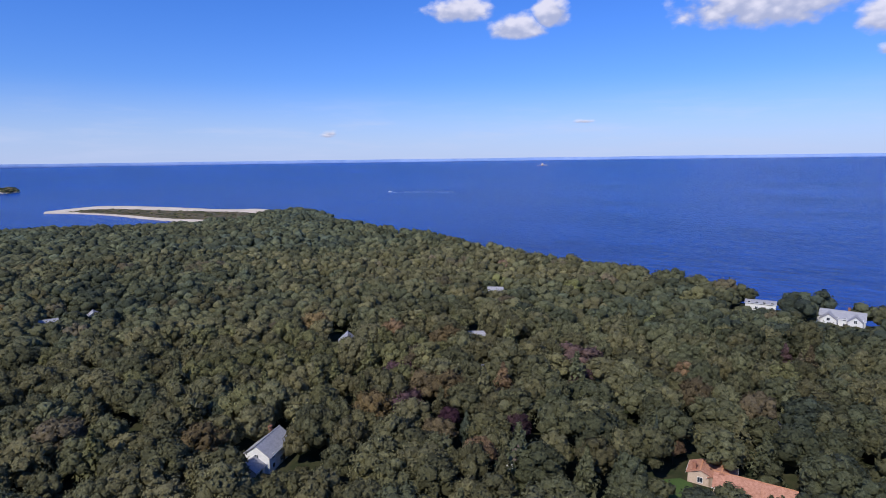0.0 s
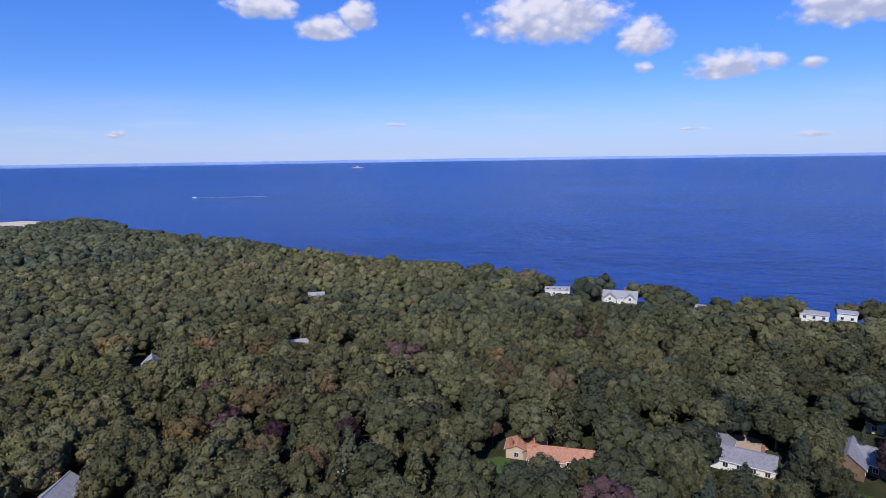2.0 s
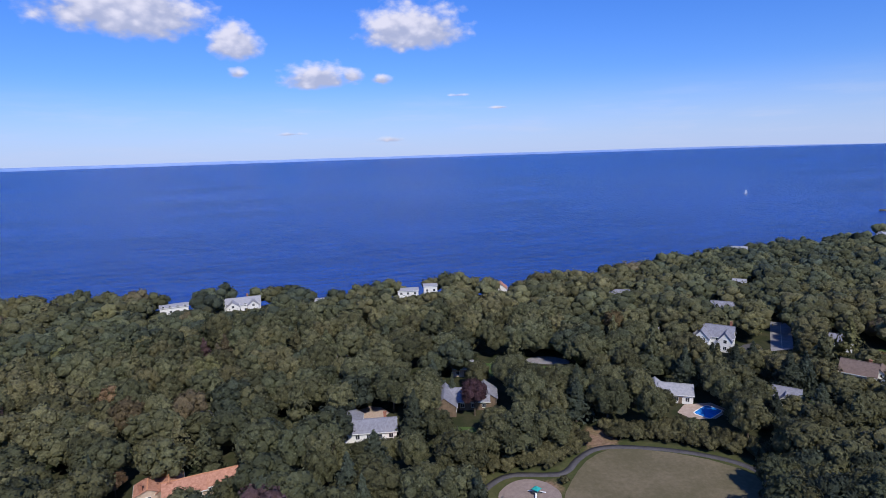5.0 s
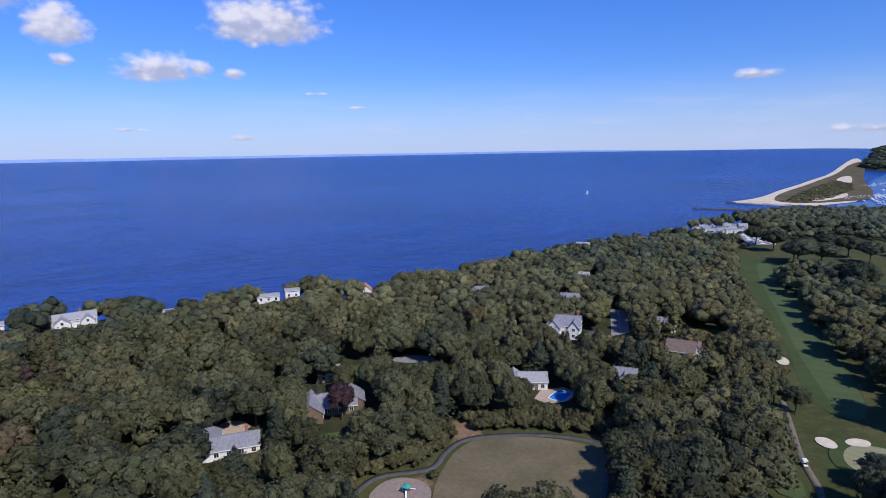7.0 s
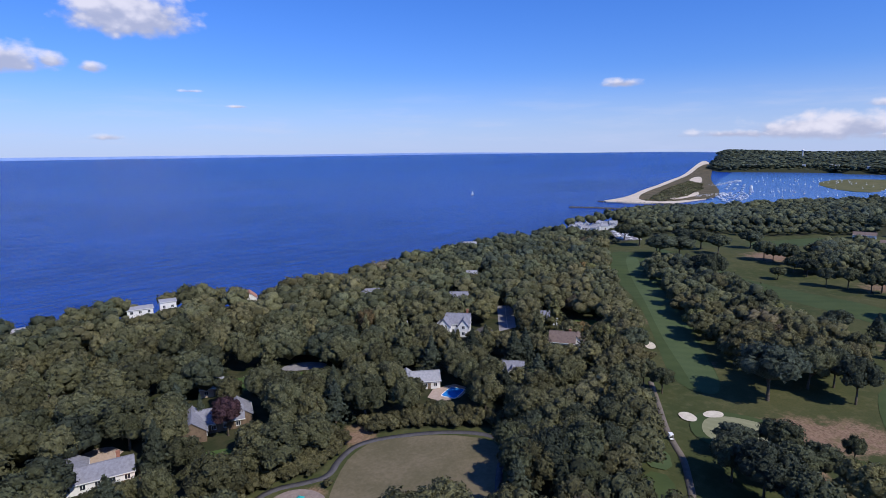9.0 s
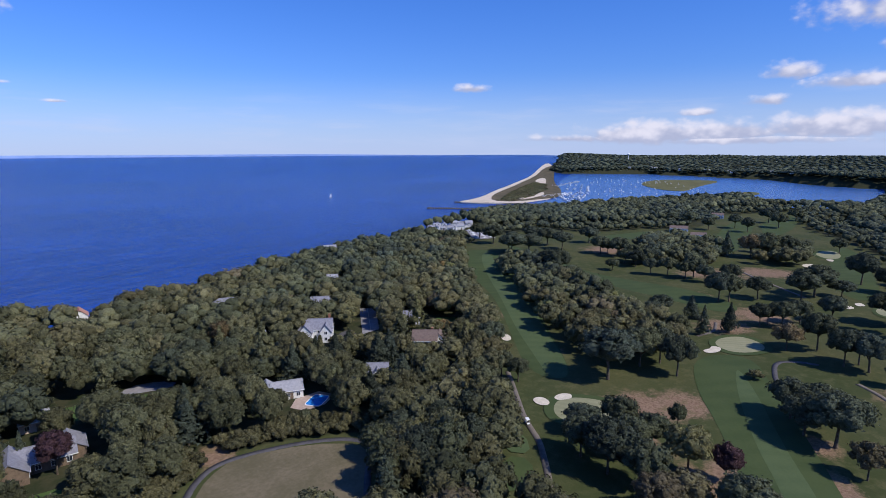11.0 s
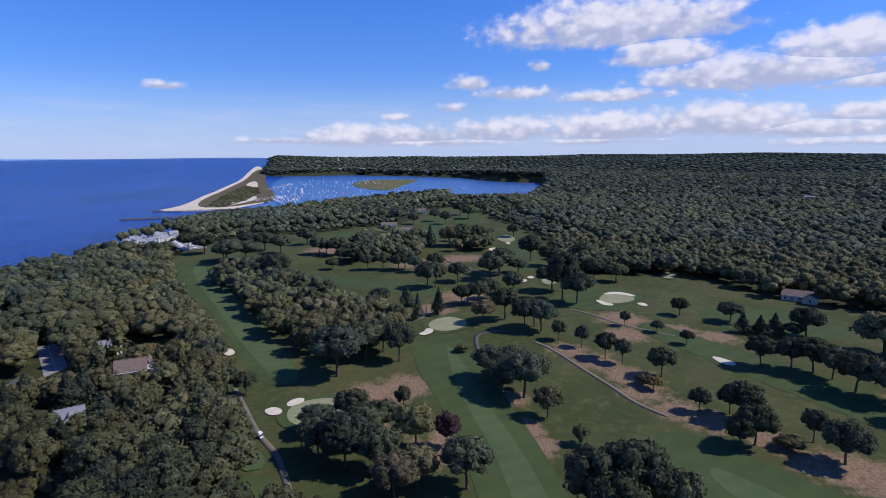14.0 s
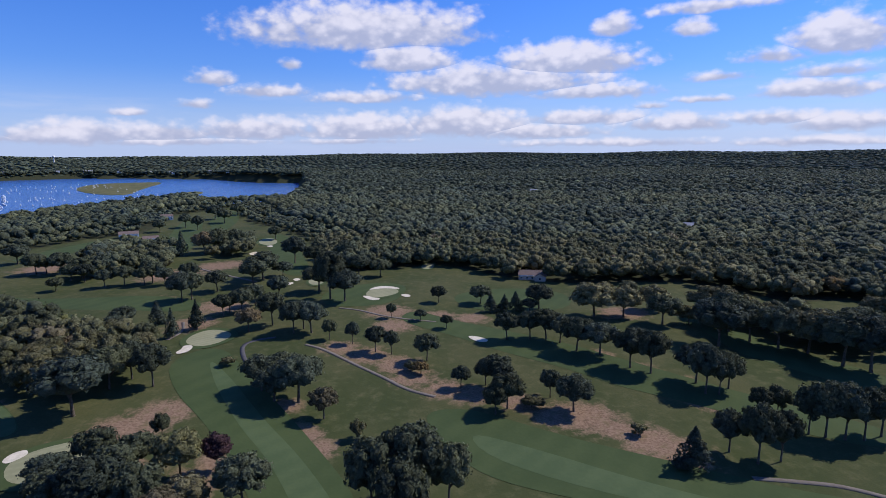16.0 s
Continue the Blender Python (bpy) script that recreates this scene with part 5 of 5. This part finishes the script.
def playground():
    root = tagged(new("play_structure"), "playground climbing frame with a teal canopy and slides", "playground")
    root.matrix_basis = pose(58.5, 119.5, ground_z(58.5, 119.5) + 0.15, 0, 0, 30) @ Matrix.Diagonal((0.6, 0.6, 0.6, 1))
    part("platform", box(-1.2, 1.2, -1.2, 1.2, 1.4, 1.55), METAL, root)
    for x in (-1.1, 1.1):
        for y in (-1.1, 1.1):
            part("post", box(x - 0.07, x + 0.07, y - 0.07, y + 0.07, -0.1, 3.0), METAL, root)
    bm = bmesh.new()
    low = [bm.verts.new((1.6 * a, 1.6 * b, 2.9)) for a, b in ((-1, -1), (1, -1), (1, 1), (-1, 1))]
    top = bm.verts.new((0, 0, 4.0))
    bm.faces.new(low[::-1])
    for i in range(4):
        bm.faces.new((low[i], low[(i + 1) % 4], top))
    part("canopy", bm, TEAL, root, "teal pyramid canopy")
    for turn in (0, 120, 240):
        part("slide", shifted(prism([(1.2, 1.45), (4.0, 0.25), (4.4, 0.25), (4.4, 0.35), (4.0, 0.4), (1.2, 1.65)], -0.35, 0.35), 0, 0, 0, turn), GEL, root, "white slide")
    for x, y in ((47.5, 117.5), (50, 115)):
        s = tagged(new("swing_set"), "dark metal swing frame on the playground", "swing", "playground swings")
        s.matrix_basis = pose(x, y, ground_z(x, y) + 0.14, 0, 0, 40)
        part("beam", box(-2.2, 2.2, -0.06, 0.06, 2.3, 2.42), METAL, s)
        for sx in (-2.1, 2.1):
            for sy in (-0.9, 0.9):
                vs, fs = [], []
                limb(vs, fs, (sx, sy, -0.1), (sx, 0, 2.36), 0.05, 0.05)
                mesh_of("leg", np.array(vs), np.array(fs), METAL, s)
        for sx in (-1, 1):
            part("seat", box(sx - 0.25, sx + 0.25, -0.12, 0.12, 0.5, 0.54), RUBBER, s)
    rng = np.random.default_rng(14)
    ring = [p for p in rounded(PARK, 3) if p[1] > 112 and p[0] < 119]
    for k, (px, py) in enumerate(ring):
        for far in (1.8, 5.5):
            away = np.array([px - 82, py - 105]) / math.hypot(px - 82, py - 105)
            q = np.array([px, py]) + away * (far + rng.uniform(-0.8, 1.2)) + rng.normal(0, 0.7, 2)
            if math.hypot(q[0] - 87, q[1] - 139) > 5:
                plant("b", float(q[0]), float(q[1]), float(rng.uniform(1.6, 2.8)), float(rng.uniform(2.2, 4.2) + far * 0.3), rng, "dense green shrub along the park path", "shrubs round the park")
    b = plant("b", 67.5, 121.5, 1.5, 2.4, np.random.default_rng(2), "rounded green bush beside the path")


def golf_cart():
    root = tagged(new("golf_cart"), "white golf cart parked on the path", "golf cart")
    root.matrix_basis = pose(153.5, 71.6, ground_z(153.5, 71.6) + 0.18, 0, 0, 45) @ Matrix.Diagonal((0.9, 0.9, 0.9, 1))
    part("body", joined(box(-1.2, 1.2, -0.6, 0.6, 0.25, 0.6, 0.06), box(0.6, 1.2, -0.55, 0.55, 0.6, 0.95, 0.06)), GEL, root)
    part("seat", joined(box(-0.5, 0.1, -0.5, 0.5, 0.6, 0.8, 0.04), box(-0.6, -0.45, -0.5, 0.5, 0.75, 1.2, 0.04)), RUBBER, root)
    part("roof", box(-1.0, 0.9, -0.65, 0.65, 1.85, 1.95, 0.04), GEL, root, "white canopy roof")
    for x in (-0.8, 0.8):
        for y in (-0.55, 0.55):
            part("post", box(x - 0.03, x + 0.03, y - 0.03, y + 0.03, 0.6, 1.86), METAL, root)
            bm = bmesh.new()
            bmesh.ops.create_cone(bm, cap_ends=True, segments=12, radius1=0.24, radius2=0.24, depth=0.18)
            bm.transform(pose(x, y * 1.1, 0.24, 90, 0, 0))
            part("wheel", bm, RUBBER, root)


def boat_model(name, length, sail):
    root = new(name)
    bm = bmesh.new()
    rows = []
    for s in np.linspace(0, 1, 7):
        w = 0.16 * length * (math.sin(math.pi * min(1, 0.35 + s * 0.65)) ** 0.7 if s < 1 else 0.02)
        x = (s - 0.5) * length
        rows.append([bm.verts.new((x, -w, 0.16 * length * 0.8 + s * 0.3)), bm.verts.new((x, -w * 0.6, -0.3)), bm.verts.new((x, w * 0.6, -0.3)), bm.verts.new((x, w, 0.16 * length * 0.8 + s * 0.3))])
    for a, b in zip(rows, rows[1:]):
        for i in range(3):
            bm.faces.new((a[i], a[i + 1], b[i + 1], b[i]))
        bm.faces.new((a[3], a[0], b[0], b[3]))
    bm.faces.new(rows[0])
    part("hull", bm, GEL, root)
    part("cabin", box(-0.18 * length, 0.16 * length, -0.08 * length, 0.08 * length, 0.13 * length, 0.13 * length + 1.1, 0.15), GEL, root)
    vs, fs = [], []
    limb(vs, fs, (0.05 * length, 0, 0.1 * length), (0.05 * length, 0, length * (1.1 if sail else 0.5)), 0.1, 0.06)
    mesh_of("mast", np.array(vs), np.array(fs), TRIM, root)
    if sail == 2:
        part("mainsail", prism([(-0.02, 1.6), (0.02, 1.6), (0.02, length * 1.2), (-0.02, length * 1.2)], -0.3 * length, 0.04 * length), GEL, root)
    return root


def boats():
    rng = np.random.default_rng(12)
    yacht = tagged(boat_model("sailing_boat", 8.0, 1), "white sailing yacht moored in the bay", "sailboat", "moored boats in the bay")
    launch = tagged(boat_model("motor_boat", 9.0, 0), "white motor boat moored in the marina", "boat", "moored boats in the bay")
    yacht.matrix_basis = pose(1500, 420, 0.9, 0, 0, 20)
    launch.matrix_basis = pose(1280, 500, 0.9, 0, 0, 70)
    for _ in range(95):
        u, v = rng.random(), rng.random()
        x, y = 1330 + 900 * u, 470 + 330 * u - (330 - 40 * u) * v
        copy_thing(yacht, pose(x, y, 0.9, 0, 0, 25 + rng.normal(0, 12)))
    for i in range(90):
        u = rng.random()
        if i < 55:
            x, y = 1190 + 260 * u + rng.normal(0, 9), 500 + 75 * u - 14 * int(rng.integers(0, 5)) + rng.normal(0, 2)
        else:
            x, y = 1480 + 300 * u, 590 + 105 * u - 20 * int(rng.integers(0, 4))
        copy_thing(launch, pose(x, y, 0.9, 0, 0, 70 + rng.normal(0, 8)))
    for (x0, y0), (x1, y1), n in (((1244, 554), (1383, 536), 46), ((1643, 693), (1985, 737), 40)):
        for _ in range(n):
            u, v = rng.random(), int(rng.integers(0, 4))
            copy_thing(launch, pose(x0 + (x1 - x0) * u + v * 9, y0 + (y1 - y0) * u + v * 7, 0.9, 0, 0, 70 + rng.normal(0, 10)))
    b = tagged(boat_model("sailing_boat", 6.5, 2), "white sailing boat under sail on the open sea", "sailboat")
    b.matrix_basis = pose(1013, 1016, 0.4, 0, 0, 140)
    b = tagged(boat_model("motor_boat", 12.0, 0), "white motor boat running on the open sea", "boat")
    b.matrix_basis = pose(-1340, 1365, 0.5, 0, 0, 205)
    wake = [(-1334, 1368), (-1290, 1390), (-1220, 1428), (-1150, 1466)]
    p = np.array([(-1334, 1369), (-1240, 1420), (-1150, 1468), (-1148, 1464), (-1240, 1414), (-1334, 1366)], float)
    drape("boat_wake", p, GEL, 0, "white foam wake behind a motor boat", "wake", 0, 40.0, 0.35)
    root = tagged(new("lighthouse_rock"), "far rock with a small lighthouse in the sea", "lighthouse")
    d = 3900.0
    a = radians(-29.3)
    z = float(swell(np.array([math.sin(a) * d]), np.array([math.cos(a) * d]))[0])
    root.matrix_basis = pose(math.sin(a) * d, math.cos(a) * d, z, 0, 0, 29) @ Matrix.Diagonal((0.8, 0.8, 0.6, 1))
    bm = bmesh.new()
    r2 = np.random.default_rng(4)
    bmesh.ops.create_icosphere(bm, subdivisions=3, radius=1.0)
    for v in bm.verts:
        v.co = Vector((v.co.x * 50, v.co.y * 16, v.co.z * 6)) * float(r2.uniform(0.9, 1.1))
    part("rock", bm, DECK_TAN, root)
    part("keepers_house", joined(box(-9, 7, -5, 5, 3, 13), prism([(-6, 13), (6, 13), (0, 18)], -10, 8)), WALL_TAN, root)
    vs, fs = [], []
    limb(vs, fs, (2, 0, 4), (2, 0, 26), 3.2, 2.2, 10)
    mesh_of("tower", np.array(vs), np.array(fs), WALL_TAN, root)
    root = tagged(new("water_tower"), "far white water tower above the woods", "water tower")
    a, d = radians(74.0), 3800.0
    x, y = math.sin(a) * d, math.cos(a) * d
    root.matrix_basis = pose(x, y, ground_z(x, y), 0, 0, 0)
    vs, fs = [], []
    limb(vs, fs, (0, 0, 0), (0, 0, 34), 3.5, 2.5, 10)
    mesh_of("stem", np.array(vs), np.array(fs), GEL, root)
    bm = bmesh.new()
    bmesh.ops.create_icosphere(bm, subdivisions=3, radius=8)
    bm.transform(Matrix.LocRotScale((0, 0, 38), None, (1, 1, 0.75)))
    part("tank", bm, GEL, root)


yards()
playground()
golf_cart()
boats()

# ---------------------------------------------------------------- the woods


def wood_models():
    rng = np.random.default_rng(77)
    near = [crown_cloud(rng, 18, 44, 0.062, "o", 1, 0.04) for _ in range(7)]
    near += [crown_cloud(rng, 12, 36, 0.10, "c", 1)]
    mid = [crown_cloud(rng, 9, 16, 0.088, "o", 1, 0.06) for _ in range(6)]
    far = [crown_cloud(rng, 2, 9, 0.17, "o", 1, 0.1) for _ in range(5)]
    dome = [crown_cloud(rng, 1, 9, 0.26, "o", 1, 0.1) for _ in range(4)]
    skyline = [crown_cloud(rng, 1, 0, 0.3, "o", 1, 0.1) for _ in range(4)]
    # stretch the single clumps to their full half width
    dome, skyline = [[(v * (1.5, 1.5, 1.0), f, n) for v, f, n in m] for m in (dome, skyline)]
    return near, mid, far, dome, skyline


def scatter(rng, r0, r1, spacing, lo=-86.0, hi=163.0):
    n = int(2 * r1 / spacing) + 2
    g = (np.arange(n) - n / 2) * spacing
    x, y = np.meshgrid(g, g)
    x = x + (np.arange(n) % 2)[:, None] * spacing / 2
    x, y = x.ravel() + rng.uniform(-0.36, 0.36, n * n) * spacing, y.ravel() + rng.uniform(-0.36, 0.36, n * n) * spacing
    d, a = np.hypot(x, y), np.degrees(np.arctan2(x, y))
    a = np.where(a < -90, a + 360, a)
    keep = (d >= r0) & (d < r1) & (a > lo) & (a < hi)
    return x[keep], y[keep]


def wooded(x, y):
    ok = signed(x, y, COAST) > 2
    open_land = signed(x, y, GOLF) > 0
    for w in WOODS:
        open_land &= ~inside(x, y, np.array(w, float))
    ok &= ~open_land & (signed(x, y, PARK) < -1.2)
    ok &= ~((x > 590) & (x < 800) & (y > 96) & (y < 126) & (x - y * 2 < 500))
    for cx, cy, r in CLEARINGS:
        ok &= (x - cx) ** 2 + (y - cy) ** 2 > r * r
    return ok


def tone_of(x, y, rng):
    """Species: mostly green and olive; patches of russet in the west, some yellow and plum."""
    drift = 0.5 + 0.5 * np.sin(x / 61 + 1.3 * np.sin(y / 83)) * np.cos(y / 57 + 0.8)
    t = np.clip(0.08 + 0.36 * drift + rng.normal(0, 0.11, len(x)), 0.0, 0.62)
    west = np.clip((40 - x) / 160, 0, 1)
    t = np.clip(t + 0.10 * west, 0, 0.60)
    u = rng.random(len(x))
    t = np.where(u < 0.015 + 0.035 * west, rng.uniform(0.74, 0.80, len(x)), t)
    t = np.where((u > 0.995 - 0.004 * west) & (np.hypot(x, y) < 420), rng.choice((0.70, 0.85, 0.91, 0.70), len(x)), t)
    return t


def planted(name, models, x, y, r, h, tone, rng, label, level=height):
    vs, fs, ts, ns, at = [], [], [], [], 0
    z = level(x, y)
    pick = rng.integers(len(models), size=len(x))
    a = rng.uniform(0, 6.283, len(x))
    for i, (v, f, nv) in enumerate(models):
        k = np.nonzero(pick == i)[0]
        if not len(k):
            continue
        c, s = np.cos(a[k])[:, None], np.sin(a[k])[:, None]
        p = np.stack([(v[:, 0] * c - v[:, 1] * s) * r[k, None] + x[k, None], (v[:, 0] * s + v[:, 1] * c) * r[k, None] + y[k, None], v[:, 2] * h[k, None] + z[k, None]], -1)
        vs.append(p.reshape(-1, 3))
        fs.append((f[None] + (at + np.arange(len(k)) * len(v))[:, None, None]).reshape(-1, 3))
        ns.append(np.stack([nv[:, 0] * c - nv[:, 1] * s, nv[:, 0] * s + nv[:, 1] * c, np.repeat(nv[None, :, 2], len(k), 0)], -1).reshape(-1, 3))
        ts.append(np.repeat(tone[k], len(v)))
        at += len(k) * len(v)
    ob = mesh_of(name, np.concatenate(vs), np.concatenate(fs), FOLIAGE, attrs=[("tone", np.concatenate(ts))], normals=np.concatenate(ns))
    return tagged(ob, label, "woods", kind="stuff")


def woods():
    near, mid, far, dome, skyline = wood_models()
    rng = np.random.default_rng(31)

    def belt(r0, r1, spacing):
        x, y = scatter(rng, r0, r1, spacing)
        ok = wooded(x, y)
        return x[ok], y[ok]

    def kept_low(x, y, r, h):
        """Garden growth before the houses stays below their view of the park."""
        top = h.copy()
        for cx, cy, cr, ahead, base in LOW_GROWTH:
            d = math.hypot(cx, cy)
            ux, uy = -cx / d, -cy / d
            s = (x - cx) * ux + (y - cy) * uy
            w = np.abs((x - cx) * uy - (y - cy) * ux)
            lim = base + max(0, min(d, 300) - 150) * 0.012 + np.maximum(s - cr * 0.6, 0) * (82 if ahead > 80 else 96 if base > 2 else 80) / d
            top = np.where((s > 0) & (s < ahead) & (w < cr * 0.8 + r * 0.4), np.minimum(top, lim), top)
        return np.minimum(r, 1.2 + top * 0.45), top

    x, y = belt(70, 275, 9.8)
    n = len(x)
    r = rng.uniform(4.8, 8.4, n)
    h = 7.4 + 1.05 * r + rng.uniform(-2.0, 2.2, n)
    r, h = kept_low(x, y, r, h)
    tone = tone_of(x, y, rng)
    # the trees round the park are things of their own
    close = np.hypot(x - 70, y - 128)
    own = np.argsort(close)[:95]
    rest = np.ones(n, bool)
    rest[own] = False
    for i in own:
        kind = "m" if 0.56 < tone[i] < 0.72 else "n" if 0.72 <= tone[i] < 0.9 else "c" if tone[i] < 0.06 else "f"
        plant(kind, float(x[i]), float(y[i]), float(r[i]), float(h[i]), rng, "", "trees round the park")
    planted("woodland", near, x[rest], y[rest], r[rest], h[rest], tone[rest], rng, "dense green and olive deciduous woodland with rounded crowns")
    x, y = belt(275, 520, 10.0)
    n = len(x)
    r = rng.uniform(5.0, 8.6, n)
    r, h = kept_low(x, y, r, (6.8 + 0.95 * r + rng.uniform(-1.8, 1.8, n)))
    planted("woodland", mid, x, y, r, h, tone_of(x, y, rng), rng, "dense green woodland running down to the bluff")
    # from here on the tone is cut, painting haze and distant shade into the leaves
    x, y = belt(520, 1050, 10.5)
    n = len(x)
    r, h = kept_low(x, y, rng.uniform(6.0, 9.0, n), rng.uniform(12, 16, n) * np.where(np.abs(signed(x, y, GOLF)) < 45, 0.62, 1.0))
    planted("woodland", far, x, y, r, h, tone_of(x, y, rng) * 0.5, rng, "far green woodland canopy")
    x, y = belt(1050, 2300, 15.0)
    n = len(x)
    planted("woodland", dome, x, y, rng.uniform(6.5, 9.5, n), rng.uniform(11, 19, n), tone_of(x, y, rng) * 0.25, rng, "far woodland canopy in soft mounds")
    # the far shore of the bay is wooded down to the water
    x, y = scatter(rng, 1750, 3000, 15.0, 60.0, 98.0)
    reach = signed(x, y, COAST)
    ok = (reach > 2) & (reach < 110)
    x, y = x[ok], y[ok]
    n = len(x)
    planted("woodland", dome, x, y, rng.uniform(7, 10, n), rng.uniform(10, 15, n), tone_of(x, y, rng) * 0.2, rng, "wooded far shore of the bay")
    # lowest tones along the skyline: haze put into the leaf colour
    x, y = belt(2300, 4880, 36.0)
    n = len(x)
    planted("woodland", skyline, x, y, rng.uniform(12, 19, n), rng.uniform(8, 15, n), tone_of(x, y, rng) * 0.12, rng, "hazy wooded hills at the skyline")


woods()


def shore_scrub():
    """Low bushes on the spits and the far island."""
    rng = np.random.default_rng(90)
    spots = [([(1115, 560), (1110, 600), (1250, 655), (1513, 750), (1842, 850), (1723, 750), (1491, 650), (1230, 575)], 1100, (2.0, 4.5), (1.5, 4.0), 2.0),
             ([(-1440, 445), (-1458, 530), (-1232, 596), (-1069, 660), (-940, 640), (-930, 560), (-1088, 500), (-1251, 492)], 420, (2.0, 5.0), (1.0, 2.6), 2.0),
             ([(-2735, 605), (-2738, 672), (-2570, 652), (-2510, 595)], 260, (5.0, 9.0), (7.0, 13.0), 2.0)]
    models = [crown_cloud(rng, 1, 12, 0.4, "o", 1, 0.05) for _ in range(3)]
    models = [(v * (1.5, 1.5, 1.0), f, n) for v, f, n in models]
    for poly, n, rr, hh, z in spots:
        p = np.array(poly, float)
        x = rng.uniform(p[:, 0].min(), p[:, 0].max(), n * 6)
        y = rng.uniform(p[:, 1].min(), p[:, 1].max(), n * 6)
        ok = np.nonzero(inside(x, y, p))[0][:n]
        x, y = x[ok], y[ok]
        ob = planted("shore_bushes", models, x, y, rng.uniform(*rr, len(x)), rng.uniform(*hh, len(x)), rng.uniform(0.1, 0.8, len(x)), rng, "low green and brown bushes on the sand spit", lambda a, b, z=z: np.full(len(a), z) + swell(a, b))
        tagged(ob, category="bushes")


shore_scrub()
for kind, roots in MODELS.items():
    for i, root in enumerate(roots):
        if (kind, i) not in USED:
            for ob in (*root.children_recursive, root):
                bpy.data.objects.remove(ob)
